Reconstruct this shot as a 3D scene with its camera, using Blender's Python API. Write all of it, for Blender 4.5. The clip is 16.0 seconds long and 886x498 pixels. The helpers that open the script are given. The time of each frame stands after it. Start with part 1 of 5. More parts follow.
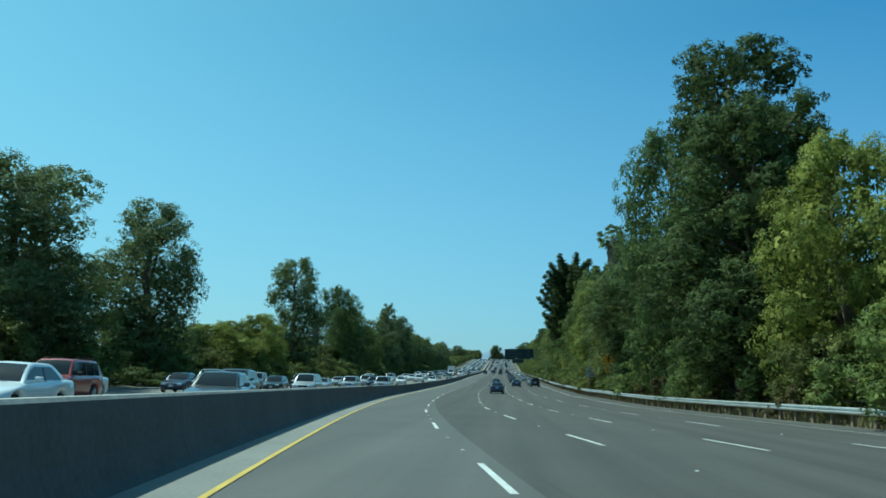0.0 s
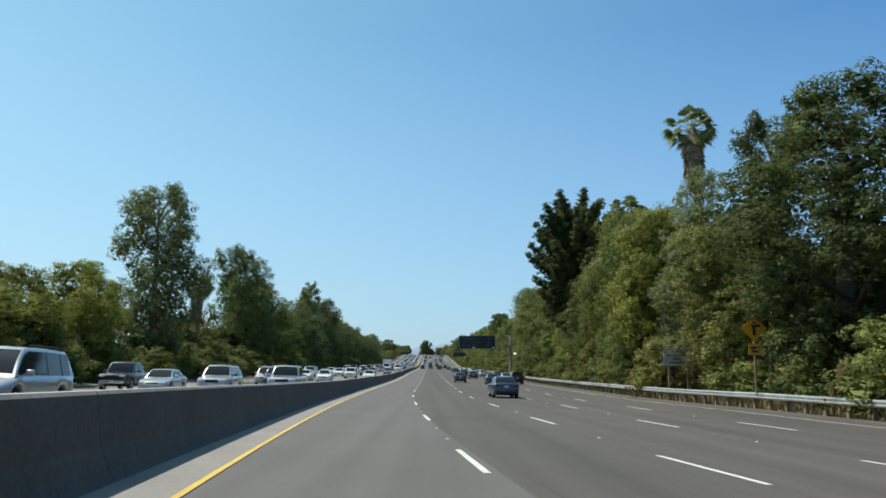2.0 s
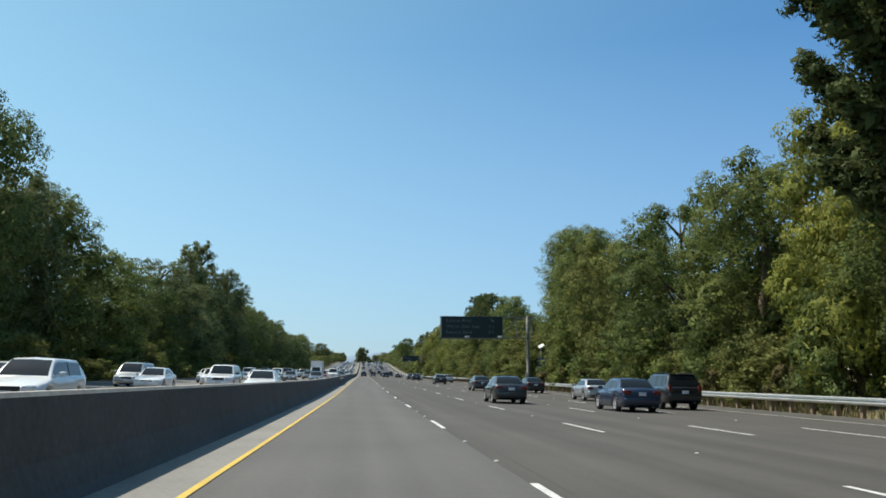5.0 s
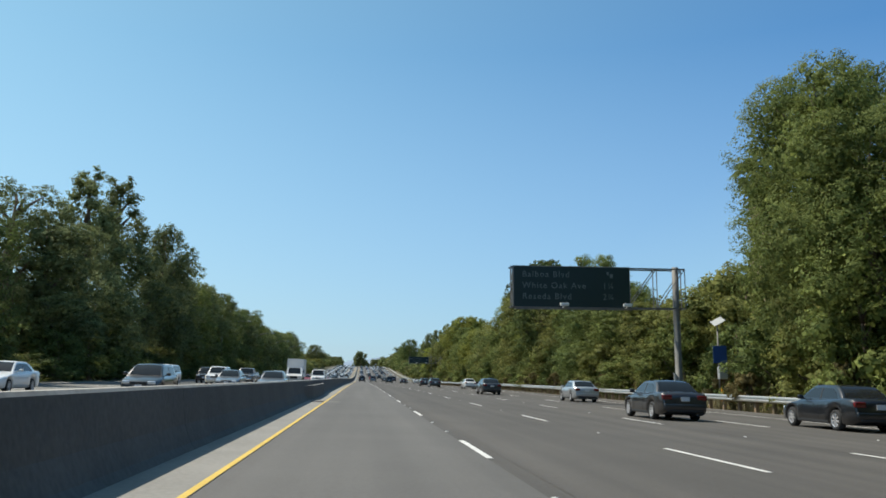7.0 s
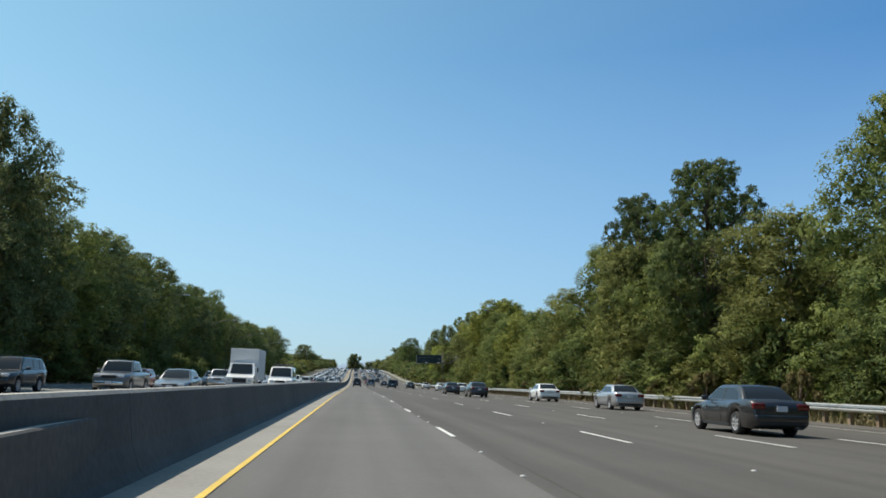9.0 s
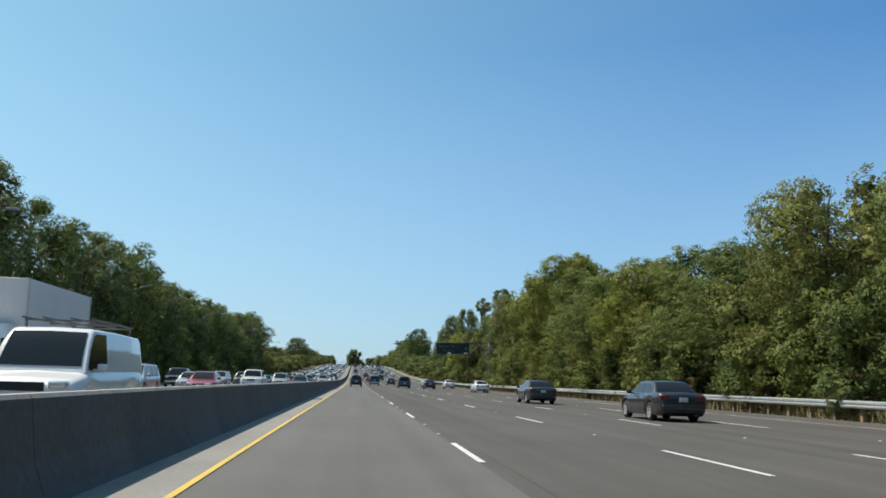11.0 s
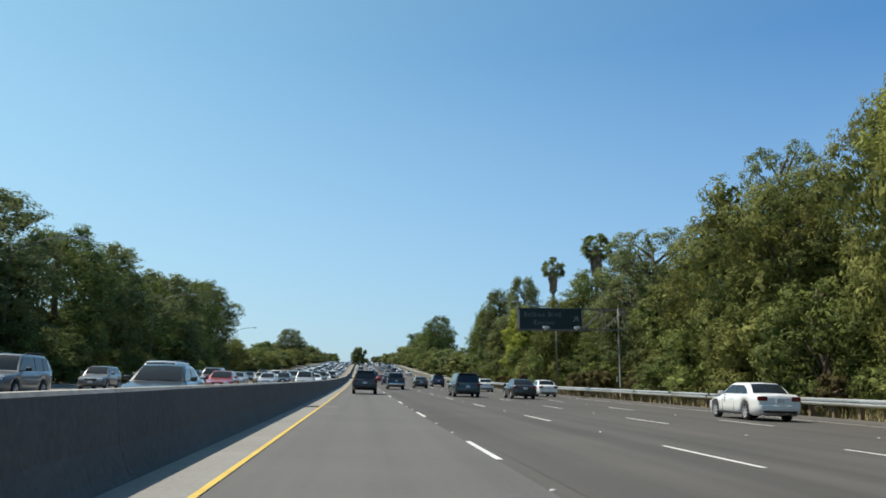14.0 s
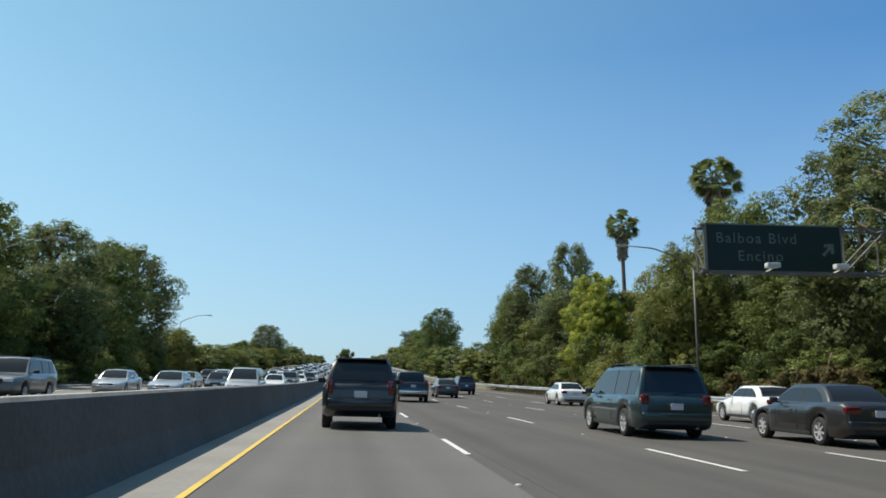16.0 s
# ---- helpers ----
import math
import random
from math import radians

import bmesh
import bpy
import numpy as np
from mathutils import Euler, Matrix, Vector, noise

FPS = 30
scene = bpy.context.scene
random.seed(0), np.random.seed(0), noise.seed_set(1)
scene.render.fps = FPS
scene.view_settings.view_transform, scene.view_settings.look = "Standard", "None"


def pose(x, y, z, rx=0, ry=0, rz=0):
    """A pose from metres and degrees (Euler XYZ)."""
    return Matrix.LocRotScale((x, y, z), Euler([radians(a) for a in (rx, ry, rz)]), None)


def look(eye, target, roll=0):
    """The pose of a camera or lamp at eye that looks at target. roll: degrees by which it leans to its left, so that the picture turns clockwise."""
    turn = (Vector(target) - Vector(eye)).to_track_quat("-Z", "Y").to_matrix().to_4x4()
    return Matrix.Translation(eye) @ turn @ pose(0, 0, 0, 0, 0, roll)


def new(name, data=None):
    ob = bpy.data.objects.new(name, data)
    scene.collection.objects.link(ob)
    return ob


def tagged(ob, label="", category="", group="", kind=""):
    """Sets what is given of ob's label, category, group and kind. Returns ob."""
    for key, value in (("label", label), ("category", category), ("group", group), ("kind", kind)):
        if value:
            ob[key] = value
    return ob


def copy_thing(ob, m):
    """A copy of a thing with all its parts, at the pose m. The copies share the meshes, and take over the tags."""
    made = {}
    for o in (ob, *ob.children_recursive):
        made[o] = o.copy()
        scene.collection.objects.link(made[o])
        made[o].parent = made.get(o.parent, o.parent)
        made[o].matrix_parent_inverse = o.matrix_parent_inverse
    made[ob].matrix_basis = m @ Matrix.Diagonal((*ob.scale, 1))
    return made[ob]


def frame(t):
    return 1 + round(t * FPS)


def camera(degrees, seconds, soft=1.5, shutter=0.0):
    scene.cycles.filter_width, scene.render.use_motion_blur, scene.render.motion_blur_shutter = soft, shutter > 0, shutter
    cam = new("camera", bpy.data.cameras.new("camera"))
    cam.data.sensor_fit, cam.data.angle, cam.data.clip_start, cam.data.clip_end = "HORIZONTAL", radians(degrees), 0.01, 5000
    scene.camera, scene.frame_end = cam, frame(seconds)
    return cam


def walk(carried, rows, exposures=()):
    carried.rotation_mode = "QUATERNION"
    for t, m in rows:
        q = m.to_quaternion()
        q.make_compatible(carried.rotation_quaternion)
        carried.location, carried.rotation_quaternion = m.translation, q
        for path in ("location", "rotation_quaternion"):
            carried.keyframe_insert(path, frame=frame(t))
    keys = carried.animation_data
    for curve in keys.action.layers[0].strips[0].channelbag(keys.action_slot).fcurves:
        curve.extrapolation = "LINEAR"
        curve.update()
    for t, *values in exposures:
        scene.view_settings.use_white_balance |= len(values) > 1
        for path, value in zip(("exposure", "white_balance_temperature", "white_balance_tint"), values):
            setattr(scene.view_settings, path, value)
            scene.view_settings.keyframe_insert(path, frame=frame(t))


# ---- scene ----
cam = camera(55.72, 16.0, soft=1.7)
# seconds, eye x, y, z in metres, then yaw, pitch and roll in degrees
PATH = [
    (0.0, 9.246, 0.080, 2.223, 4.054, 8.455, 0.013),
    (0.5, 7.347, 13.117, 2.055, 2.284, 8.166, -0.237),
    (1.0, 5.815, 26.057, 1.866, 1.075, 8.045, -0.604),
    (1.5, 4.564, 38.743, 1.705, 0.086, 8.085, -0.267),
    (2.0, 3.285, 51.421, 1.559, -0.959, 8.232, -0.196),
    (2.5, 2.148, 64.601, 1.390, -2.056, 8.293, -0.662),
    (3.0, 1.270, 77.543, 1.272, -3.153, 8.618, -0.762),
    (3.5, 0.513, 90.879, 1.164, -4.005, 8.550, -0.653),
    (4.0, 0.198, 103.930, 1.075, -4.952, 8.679, -0.580),
    (4.5, 0.090, 116.867, 1.035, -5.244, 8.776, -0.259),
    (7.0, 0.036, 181.633, 1.170, -5.482, 9.243, 0.268),
    (7.5, -0.031, 194.823, 1.267, -5.318, 9.316, 0.114),
    (8.0, -0.146, 207.875, 1.378, -5.313, 9.443, 0.365),
    (8.5, -0.195, 221.047, 1.480, -5.533, 9.379, 0.473),
    (9.0, -0.166, 233.962, 1.609, -5.862, 9.502, 0.439),
    (11.5, 0.190, 297.401, 2.219, -5.798, 9.235, -0.050),
    (12.0, 0.198, 309.866, 2.301, -5.673, 9.263, -0.107),
    (12.5, 0.190, 322.107, 2.397, -5.610, 9.288, -0.019),
    (13.0, 0.105, 333.863, 2.475, -5.514, 9.130, -0.183),
    (13.5, 0.006, 345.297, 2.533, -5.567, 9.192, 0.115),
    (14.0, -0.072, 356.356, 2.600, -5.608, 9.256, 0.026),
    (14.5, -0.140, 367.168, 2.678, -5.728, 9.329, -0.227),
    (15.0, -0.147, 377.835, 2.759, -5.861, 9.311, -0.100),
    (15.5, -0.129, 388.442, 2.846, -6.248, 9.411, 0.133),
    (16.0, -0.020, 398.903, 2.942, -6.455, 9.485, 0.076),
]


def aim(yaw, pitch):
    a, b = radians(yaw), radians(pitch)
    return Vector((-math.sin(a) * math.cos(b), math.cos(a) * math.cos(b), math.sin(b)))


walk(cam, [(t, look((x, y, z), Vector((x, y, z)) + 10 * aim(yaw, pitch), roll)) for t, x, y, z, yaw, pitch, roll in PATH],
     exposures=[(0.0, -0.16, 5400, -22), (0.5, -0.13, 5750, -13), (1.0, 0.02, 6200, -2), (1.5, 0.11, 6600, 8), (16.0, 0.11, 6750, 10)])

# ---- light: clear afternoon, sun high on the left and slightly ahead ----
SUN_AZIMUTH, SUN_HEIGHT = radians(-66), radians(58)  # azimuth clockwise from the road's direction
world = bpy.data.worlds.new("sky")
scene.world = world
world.use_nodes = True
wn = world.node_tree
sky = wn.nodes.new("ShaderNodeTexSky")
sky.sky_type = "NISHITA"
sky.sun_disc = False
sky.sun_elevation, sky.sun_rotation = SUN_HEIGHT, SUN_AZIMUTH
sky.air_density, sky.dust_density, sky.ozone_density = 1.0, 0.3, 6.0
vivid = wn.nodes.new("ShaderNodeHueSaturation")
vivid.inputs["Saturation"].default_value, vivid.inputs["Hue"].default_value = 1.05, 0.479
wn.links.new(sky.outputs[0], vivid.inputs["Color"])
# dusty air: whiter towards the sun, deeper blue away from it, pale blue along the horizon
heading = wn.nodes.new("ShaderNodeTexCoord")
toward, spread_out, split, low = (wn.nodes.new(k) for k in ("ShaderNodeVectorMath", "ShaderNodeMapRange", "ShaderNodeSeparateXYZ", "ShaderNodeMapRange"))
toward.operation = "DOT_PRODUCT"
toward.inputs[1].default_value = (math.sin(SUN_AZIMUTH) * math.cos(SUN_HEIGHT), math.cos(SUN_AZIMUTH) * math.cos(SUN_HEIGHT), math.sin(SUN_HEIGHT))
wn.links.new(heading.outputs["Generated"], toward.inputs[0])
wn.links.new(heading.outputs["Generated"], split.inputs[0])
spread_out.inputs["From Min"].default_value, spread_out.inputs["From Max"].default_value = 0.2, 0.8
low.inputs["From Min"].default_value, low.inputs["From Max"].default_value = 0.38, 0.0
low.inputs["To Max"].default_value = 0.7
wn.links.new(toward.outputs["Value"], spread_out.inputs["Value"])
wn.links.new(split.outputs["Z"], low.inputs["Value"])
tint, times, haze = (wn.nodes.new("ShaderNodeMix") for _ in range(3))
tint.data_type = times.data_type = haze.data_type = "RGBA"
times.blend_type = "MULTIPLY"
times.inputs["Factor"].default_value = 1.0
tint.inputs["A"].default_value, tint.inputs["B"].default_value = (0.55, 0.72, 0.95, 1), (1.38, 1.17, 0.95, 1)
haze.inputs["B"].default_value = (2.74, 4.0, 4.72, 1)
for a, b in ((spread_out.outputs["Result"], tint.inputs["Factor"]), (vivid.outputs[0], times.inputs["A"]), (tint.outputs["Result"], times.inputs["B"]),
             (low.outputs["Result"], haze.inputs["Factor"]), (times.outputs["Result"], haze.inputs["A"]), (haze.outputs["Result"], wn.nodes["Background"].inputs[0])):
    wn.links.new(a, b)
wn.nodes["Background"].inputs[1].default_value = 0.15
sun = new("sun", bpy.data.lights.new("sun", "SUN"))
sun.data.energy, sun.data.angle, sun.data.color = 5.0, radians(0.53), (1.0, 0.95, 0.86)
sun.matrix_world = look((0, 0, 0), (-math.sin(SUN_AZIMUTH) * math.cos(SUN_HEIGHT), -math.cos(SUN_AZIMUTH) * math.cos(SUN_HEIGHT), -math.sin(SUN_HEIGHT)))

# ---- materials ----


def material(name, colour, rough=0.8, metal=0.0, vary=0.25, grain=30.0, stain=0.4, bump=0.0, coat=0.0, random_part=0.0, island=0.0, second=None, streak=0.0):
    """Principled material with fine grain, broad stains, and a different shade from object to object or leaf to leaf."""
    m = bpy.data.materials.new(name)
    m.use_nodes = True
    t = m.node_tree
    n, link = t.nodes, t.links.new
    b = n["Principled BSDF"]
    b.inputs["Roughness"].default_value, b.inputs["Metallic"].default_value = rough, metal
    b.inputs["Coat Weight"].default_value = coat
    b.inputs["Coat Roughness"].default_value = 0.06
    geo = n.new("ShaderNodeNewGeometry")
    fine, broad = n.new("ShaderNodeTexNoise"), n.new("ShaderNodeTexNoise")
    fine.inputs["Scale"].default_value, broad.inputs["Scale"].default_value = grain, stain
    fine.inputs["Detail"].default_value, broad.inputs["Detail"].default_value = 4, 5
    for x in (fine, broad):
        link(geo.outputs["Position"], x.inputs["Vector"])
    add = n.new("ShaderNodeMath")
    add.operation = "ADD"
    link(fine.outputs["Fac"], add.inputs[0])
    link(broad.outputs["Fac"], add.inputs[1])
    value = n.new("ShaderNodeMapRange")
    value.inputs["From Min"].default_value, value.inputs["From Max"].default_value = 0.6, 1.4
    value.inputs["To Min"].default_value, value.inputs["To Max"].default_value = 1 - vary, 1 + vary
    link(add.outputs[0], value.inputs["Value"])
    factor = value.outputs["Result"]
    for amount, source in ((random_part, "object"), (island, "island")):
        if not amount:
            continue
        if source == "object":
            info = n.new("ShaderNodeObjectInfo").outputs["Random"]
        else:
            info = geo.outputs["Random Per Island"]
        r = n.new("ShaderNodeMapRange")
        r.inputs["To Min"].default_value, r.inputs["To Max"].default_value = 1 - amount, 1 + amount
        link(info, r.inputs["Value"])
        times = n.new("ShaderNodeMath")
        times.operation = "MULTIPLY"
        link(factor, times.inputs[0])
        link(r.outputs["Result"], times.inputs[1])
        factor = times.outputs[0]
    if streak:  # wheel tracks and wear drawn out along the road
        stretch, tracks, band, times = n.new("ShaderNodeMapping"), n.new("ShaderNodeTexNoise"), n.new("ShaderNodeMapRange"), n.new("ShaderNodeMath")
        stretch.inputs["Scale"].default_value = (1.3, 0.02, 1.0)
        tracks.inputs["Scale"].default_value, tracks.inputs["Detail"].default_value = 1.0, 4
        band.inputs["From Min"].default_value, band.inputs["From Max"].default_value = 0.3, 0.7
        band.inputs["To Min"].default_value, band.inputs["To Max"].default_value = 1 - streak, 1 + streak
        times.operation = "MULTIPLY"
        link(geo.outputs["Position"], stretch.inputs["Vector"])
        link(stretch.outputs["Vector"], tracks.inputs["Vector"])
        link(tracks.outputs["Fac"], band.inputs["Value"])
        link(factor, times.inputs[0])
        link(band.outputs["Result"], times.inputs[1])
        factor = times.outputs[0]
    scale = n.new("ShaderNodeVectorMath")
    scale.operation = "SCALE"
    if second:
        mix = n.new("ShaderNodeMix")
        mix.data_type = "RGBA"
        mix.inputs["A"].default_value, mix.inputs["B"].default_value = (*colour, 1), (*second, 1)
        if island:  # patches of the second colour, a little different from leaf to leaf
            blend = n.new("ShaderNodeMath")
            blend.operation = "MULTIPLY_ADD"
            blend.inputs[1].default_value = 0.45
            link(geo.outputs["Random Per Island"], blend.inputs[0])
            patch = n.new("ShaderNodeMapRange")
            patch.inputs["From Min"].default_value, patch.inputs["From Max"].default_value = 0.35, 0.7
            patch.inputs["To Max"].default_value = 0.6
            link(fine.outputs["Fac"], patch.inputs["Value"])
            link(patch.outputs["Result"], blend.inputs[2])
            link(blend.outputs[0], mix.inputs["Factor"])
        else:
            link(broad.outputs["Fac"], mix.inputs["Factor"])
        link(mix.outputs["Result"], scale.inputs[0])
    else:
        scale.inputs[0].default_value = colour
    link(factor, scale.inputs["Scale"])
    link(scale.outputs["Vector"], b.inputs["Base Color"])
    if bump:
        bp = n.new("ShaderNodeBump")
        bp.inputs["Strength"].default_value, bp.inputs["Distance"].default_value = bump, 0.02
        link(fine.outputs["Fac"], bp.inputs["Height"])
        link(bp.outputs["Normal"], b.inputs["Normal"])
    return m


def leaf(name, colour, second):
    # clump-sized noise paints lit and shaded masses into the leaf colour
    m = material(name, colour, rough=0.75, vary=0.42, grain=1.1, stain=0.3, island=0.2, random_part=0.15, second=second)
    n, link = m.node_tree.nodes, m.node_tree.links.new
    b = n["Principled BSDF"]
    b.inputs["Specular IOR Level"].default_value = 0.22
    thin, both = n.new("ShaderNodeBsdfTranslucent"), n.new("ShaderNodeMixShader")
    both.inputs[0].default_value = 0.4
    link(b.inputs["Base Color"].links[0].from_socket, thin.inputs["Color"])
    link(b.outputs[0], both.inputs[1])
    link(thin.outputs[0], both.inputs[2])
    link(both.outputs[0], n["Material Output"].inputs[0])
    return m


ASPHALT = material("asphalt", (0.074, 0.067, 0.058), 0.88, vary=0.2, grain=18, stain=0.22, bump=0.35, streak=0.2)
ASPHALT_WORN = material("worn_lane_asphalt", (0.106, 0.1, 0.09), 0.85, vary=0.17, grain=18, stain=0.3, bump=0.3, streak=0.14)
TAR = material("tar_sealant", (0.088, 0.08, 0.068), 0.85, vary=0.3, grain=6, stain=1.5)
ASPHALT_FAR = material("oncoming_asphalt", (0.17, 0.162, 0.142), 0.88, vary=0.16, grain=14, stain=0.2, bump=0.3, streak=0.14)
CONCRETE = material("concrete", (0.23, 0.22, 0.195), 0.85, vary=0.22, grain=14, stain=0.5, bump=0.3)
# shade is put into the dark barrier colour, sunlight into the pale top
BARRIER_SHADED = material("shaded_barrier_concrete", (0.098, 0.095, 0.09), 0.9, vary=0.3, grain=10, stain=0.6, bump=0.35, random_part=0.06)
BARRIER_TOP_LIT = material("lit_barrier_top_concrete", (0.36, 0.34, 0.3), 0.88, vary=0.3, grain=9, stain=1.4, bump=0.3)
DIRT = material("dry_earth", (0.17, 0.135, 0.085), 0.95, vary=0.35, grain=6, stain=0.35, bump=0.8, second=(0.13, 0.13, 0.06))
PAINT_WHITE = material("white_road_paint", (0.62, 0.61, 0.57), 0.7, vary=0.22, grain=25, stain=1.5)
PAINT_YELLOW = material("yellow_road_paint", (0.62, 0.42, 0.07), 0.7, vary=0.22, grain=25, stain=1.5)
CERAMIC = material("marker_ceramic", (0.5, 0.49, 0.45), 0.35, vary=0.1)
STEEL = material("galvanised_steel", (0.58, 0.59, 0.58), 0.42, metal=0.75, vary=0.15, grain=12, stain=0.8, random_part=0.08)
STEEL_POST = material("pale_steel_post", (0.17, 0.165, 0.15), 0.65, metal=0.2, vary=0.15, grain=6, stain=0.7)
STEEL_DULL = material("weathered_steel", (0.17, 0.165, 0.155), 0.6, metal=0.4, vary=0.2, grain=9, stain=0.6)
RUST = material("rusty_iron", (0.085, 0.066, 0.052), 0.8, metal=0.2, vary=0.3, grain=20, stain=3)
WOOD = material("weathered_timber", (0.2, 0.14, 0.09), 0.9, vary=0.3, grain=20, stain=2, bump=0.4, random_part=0.25)
# near-black panel and grey letters carry the shade on the backlit sign
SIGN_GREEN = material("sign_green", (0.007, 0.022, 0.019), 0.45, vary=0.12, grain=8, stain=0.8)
SIGN_LETTERS_SHADED = material("shaded_sign_lettering", (0.13, 0.15, 0.14), 0.6, vary=0.3, grain=5, stain=3.0)
SIGN_WHITE = material("sign_white", (0.6, 0.62, 0.6), 0.4, vary=0.1)
SIGN_BLUE = material("sign_blue", (0.02, 0.07, 0.25), 0.4, vary=0.1)
SIGN_YELLOW = material("sign_amber", (0.75, 0.33, 0.02), 0.45, vary=0.1)
SIGN_GREY = material("sign_bare_aluminium", (0.42, 0.43, 0.42), 0.5, metal=0.3, vary=0.15)
BARK = material("bark", (0.13, 0.095, 0.065), 0.95, vary=0.35, grain=12, stain=1.2, bump=0.9)
BARK_PALM = material("palm_skirt", (0.25, 0.19, 0.125), 0.95, vary=0.35, grain=9, stain=1.0, bump=0.9, island=0.3)
LEAF_PINE = leaf("pine_needles", (0.067, 0.093, 0.032), (0.128, 0.156, 0.049))
LEAF_GREEN = leaf("green_leaves", (0.117, 0.153, 0.045), (0.21, 0.24, 0.067))
LEAF_OLIVE = leaf("olive_leaves", (0.132, 0.153, 0.042), (0.228, 0.228, 0.067))
LEAF_LIGHT = leaf("yellow_green_leaves", (0.168, 0.2, 0.039), (0.285, 0.28, 0.065))
LEAF_WILLOW = leaf("willow_leaves", (0.21, 0.25, 0.04), (0.33, 0.34, 0.065))
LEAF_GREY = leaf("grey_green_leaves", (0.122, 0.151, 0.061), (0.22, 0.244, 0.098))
LEAF_DARK = leaf("dark_leaves", (0.083, 0.118, 0.037), (0.154, 0.19, 0.057))
LEAF_PALM = leaf("palm_fronds", (0.1, 0.135, 0.05), (0.2, 0.23, 0.09))
LEAF_BROWN = leaf("dry_brush", (0.115, 0.1, 0.04), (0.18, 0.145, 0.06))
DRY_GRASS = material("dry_grass", (0.27, 0.21, 0.11), 0.9, vary=0.3, grain=8, stain=0.6, island=0.35, second=(0.17, 0.16, 0.07))
# distance haze is painted into the hills as a blue-grey base
HILL = material("hazed_far_hills", (0.2, 0.26, 0.33), 1.0, vary=0.12, grain=0.02, stain=0.004)
GLASS = material("tinted_car_glass", (0.016, 0.018, 0.02), 0.05, vary=0.05)
GLASS.node_tree.nodes["Principled BSDF"].inputs["Specular IOR Level"].default_value = 0.5
TYRE = material("tyre_rubber", (0.022, 0.022, 0.022), 0.85, vary=0.2)
RIM = material("alloy_rim", (0.62, 0.62, 0.63), 0.28, metal=0.4, vary=0.1)
PLASTIC = material("black_plastic", (0.02, 0.02, 0.021), 0.6, vary=0.15)
CHROME = material("chrome_trim", (0.7, 0.71, 0.72), 0.15, metal=1.0, vary=0.05)
LAMP_RED = material("tail_lamp_red", (0.14, 0.008, 0.008), 0.15, vary=0.1, coat=0.5)
LAMP_CLEAR = material("head_lamp_clear", (0.7, 0.72, 0.74), 0.1, metal=0.4, vary=0.1, coat=0.5)
PLATE = material("number_plate_white", (0.6, 0.61, 0.63), 0.4, vary=0.06)
CARGO_WHITE = material("truck_box_white", (0.72, 0.72, 0.7), 0.5, vary=0.1, stain=0.8)


def paint(name, colour, metal=0.25):
    return material(name, colour, 0.38, metal=metal, vary=0.06, grain=2.0, stain=0.7, coat=1.0)


COLOURS = {
    "black": paint("black_car_paint", (0.012, 0.013, 0.016)),
    "navy": paint("navy_car_paint", (0.02, 0.035, 0.075)),
    "blue": paint("blue_car_paint", (0.05, 0.11, 0.25)),
    "charcoal": paint("charcoal_car_paint", (0.034, 0.032, 0.032), 0.35),
    "grey": paint("grey_car_paint", (0.15, 0.155, 0.16), 0.5),
    "silver": paint("silver_car_paint", (0.45, 0.46, 0.47), 0.6),
    "white": paint("white_car_paint", (0.78, 0.78, 0.76), 0.0),
    "red": paint("red_car_paint", (0.3, 0.02, 0.018)),
    "beige": paint("beige_car_paint", (0.42, 0.37, 0.29), 0.3),
    "teal": paint("grey_green_car_paint", (0.026, 0.048, 0.05), 0.4),
}

# ---- mesh helpers ----


def mesh_of(name, verts, faces, mat, smooth=False):
    me = bpy.data.meshes.new(name)
    me.from_pydata([tuple(v) for v in verts], [], faces)
    me.materials.append(mat)
    if smooth:
        me.polygons.foreach_set("use_smooth", [True] * len(me.polygons))
    me.update()
    return me


def thing(name, label, category, group="", kind="", at=None):
    ob = tagged(new(name), label, category, group, kind)
    if at is not None:
        ob.matrix_basis = at
    return ob


def piece(name, me, parent, label="", at=None):
    """A part: one mesh object under a thing or under a part."""
    ob = new(name, me)
    ob.parent = parent
    if at is not None:
        ob.matrix_basis = at
    if label:
        ob["label"] = label
    return ob


def box(sx, sy, sz, at=(0, 0, 0), bevel=0.0):
    """Verts and faces of a block, with its long edges cut when bevel is given."""
    bm = bmesh.new()
    bmesh.ops.create_cube(bm, size=1, matrix=Matrix.Translation(at) @ Matrix.Diagonal((sx, sy, sz, 1)))
    if bevel:
        bmesh.ops.bevel(bm, geom=bm.edges[:], offset=bevel, segments=2, profile=0.6, affect="EDGES")
    bm.verts.index_update()
    out = [v.co.copy() for v in bm.verts], [tuple(v.index for v in f.verts) for f in bm.faces]
    bm.free()
    return out


def join(parts):
    verts, faces = [], []
    for v, f in parts:
        k = len(verts)
        verts += [Vector(p) for p in v]
        faces += [tuple(i + k for i in q) for q in f]
    return verts, faces


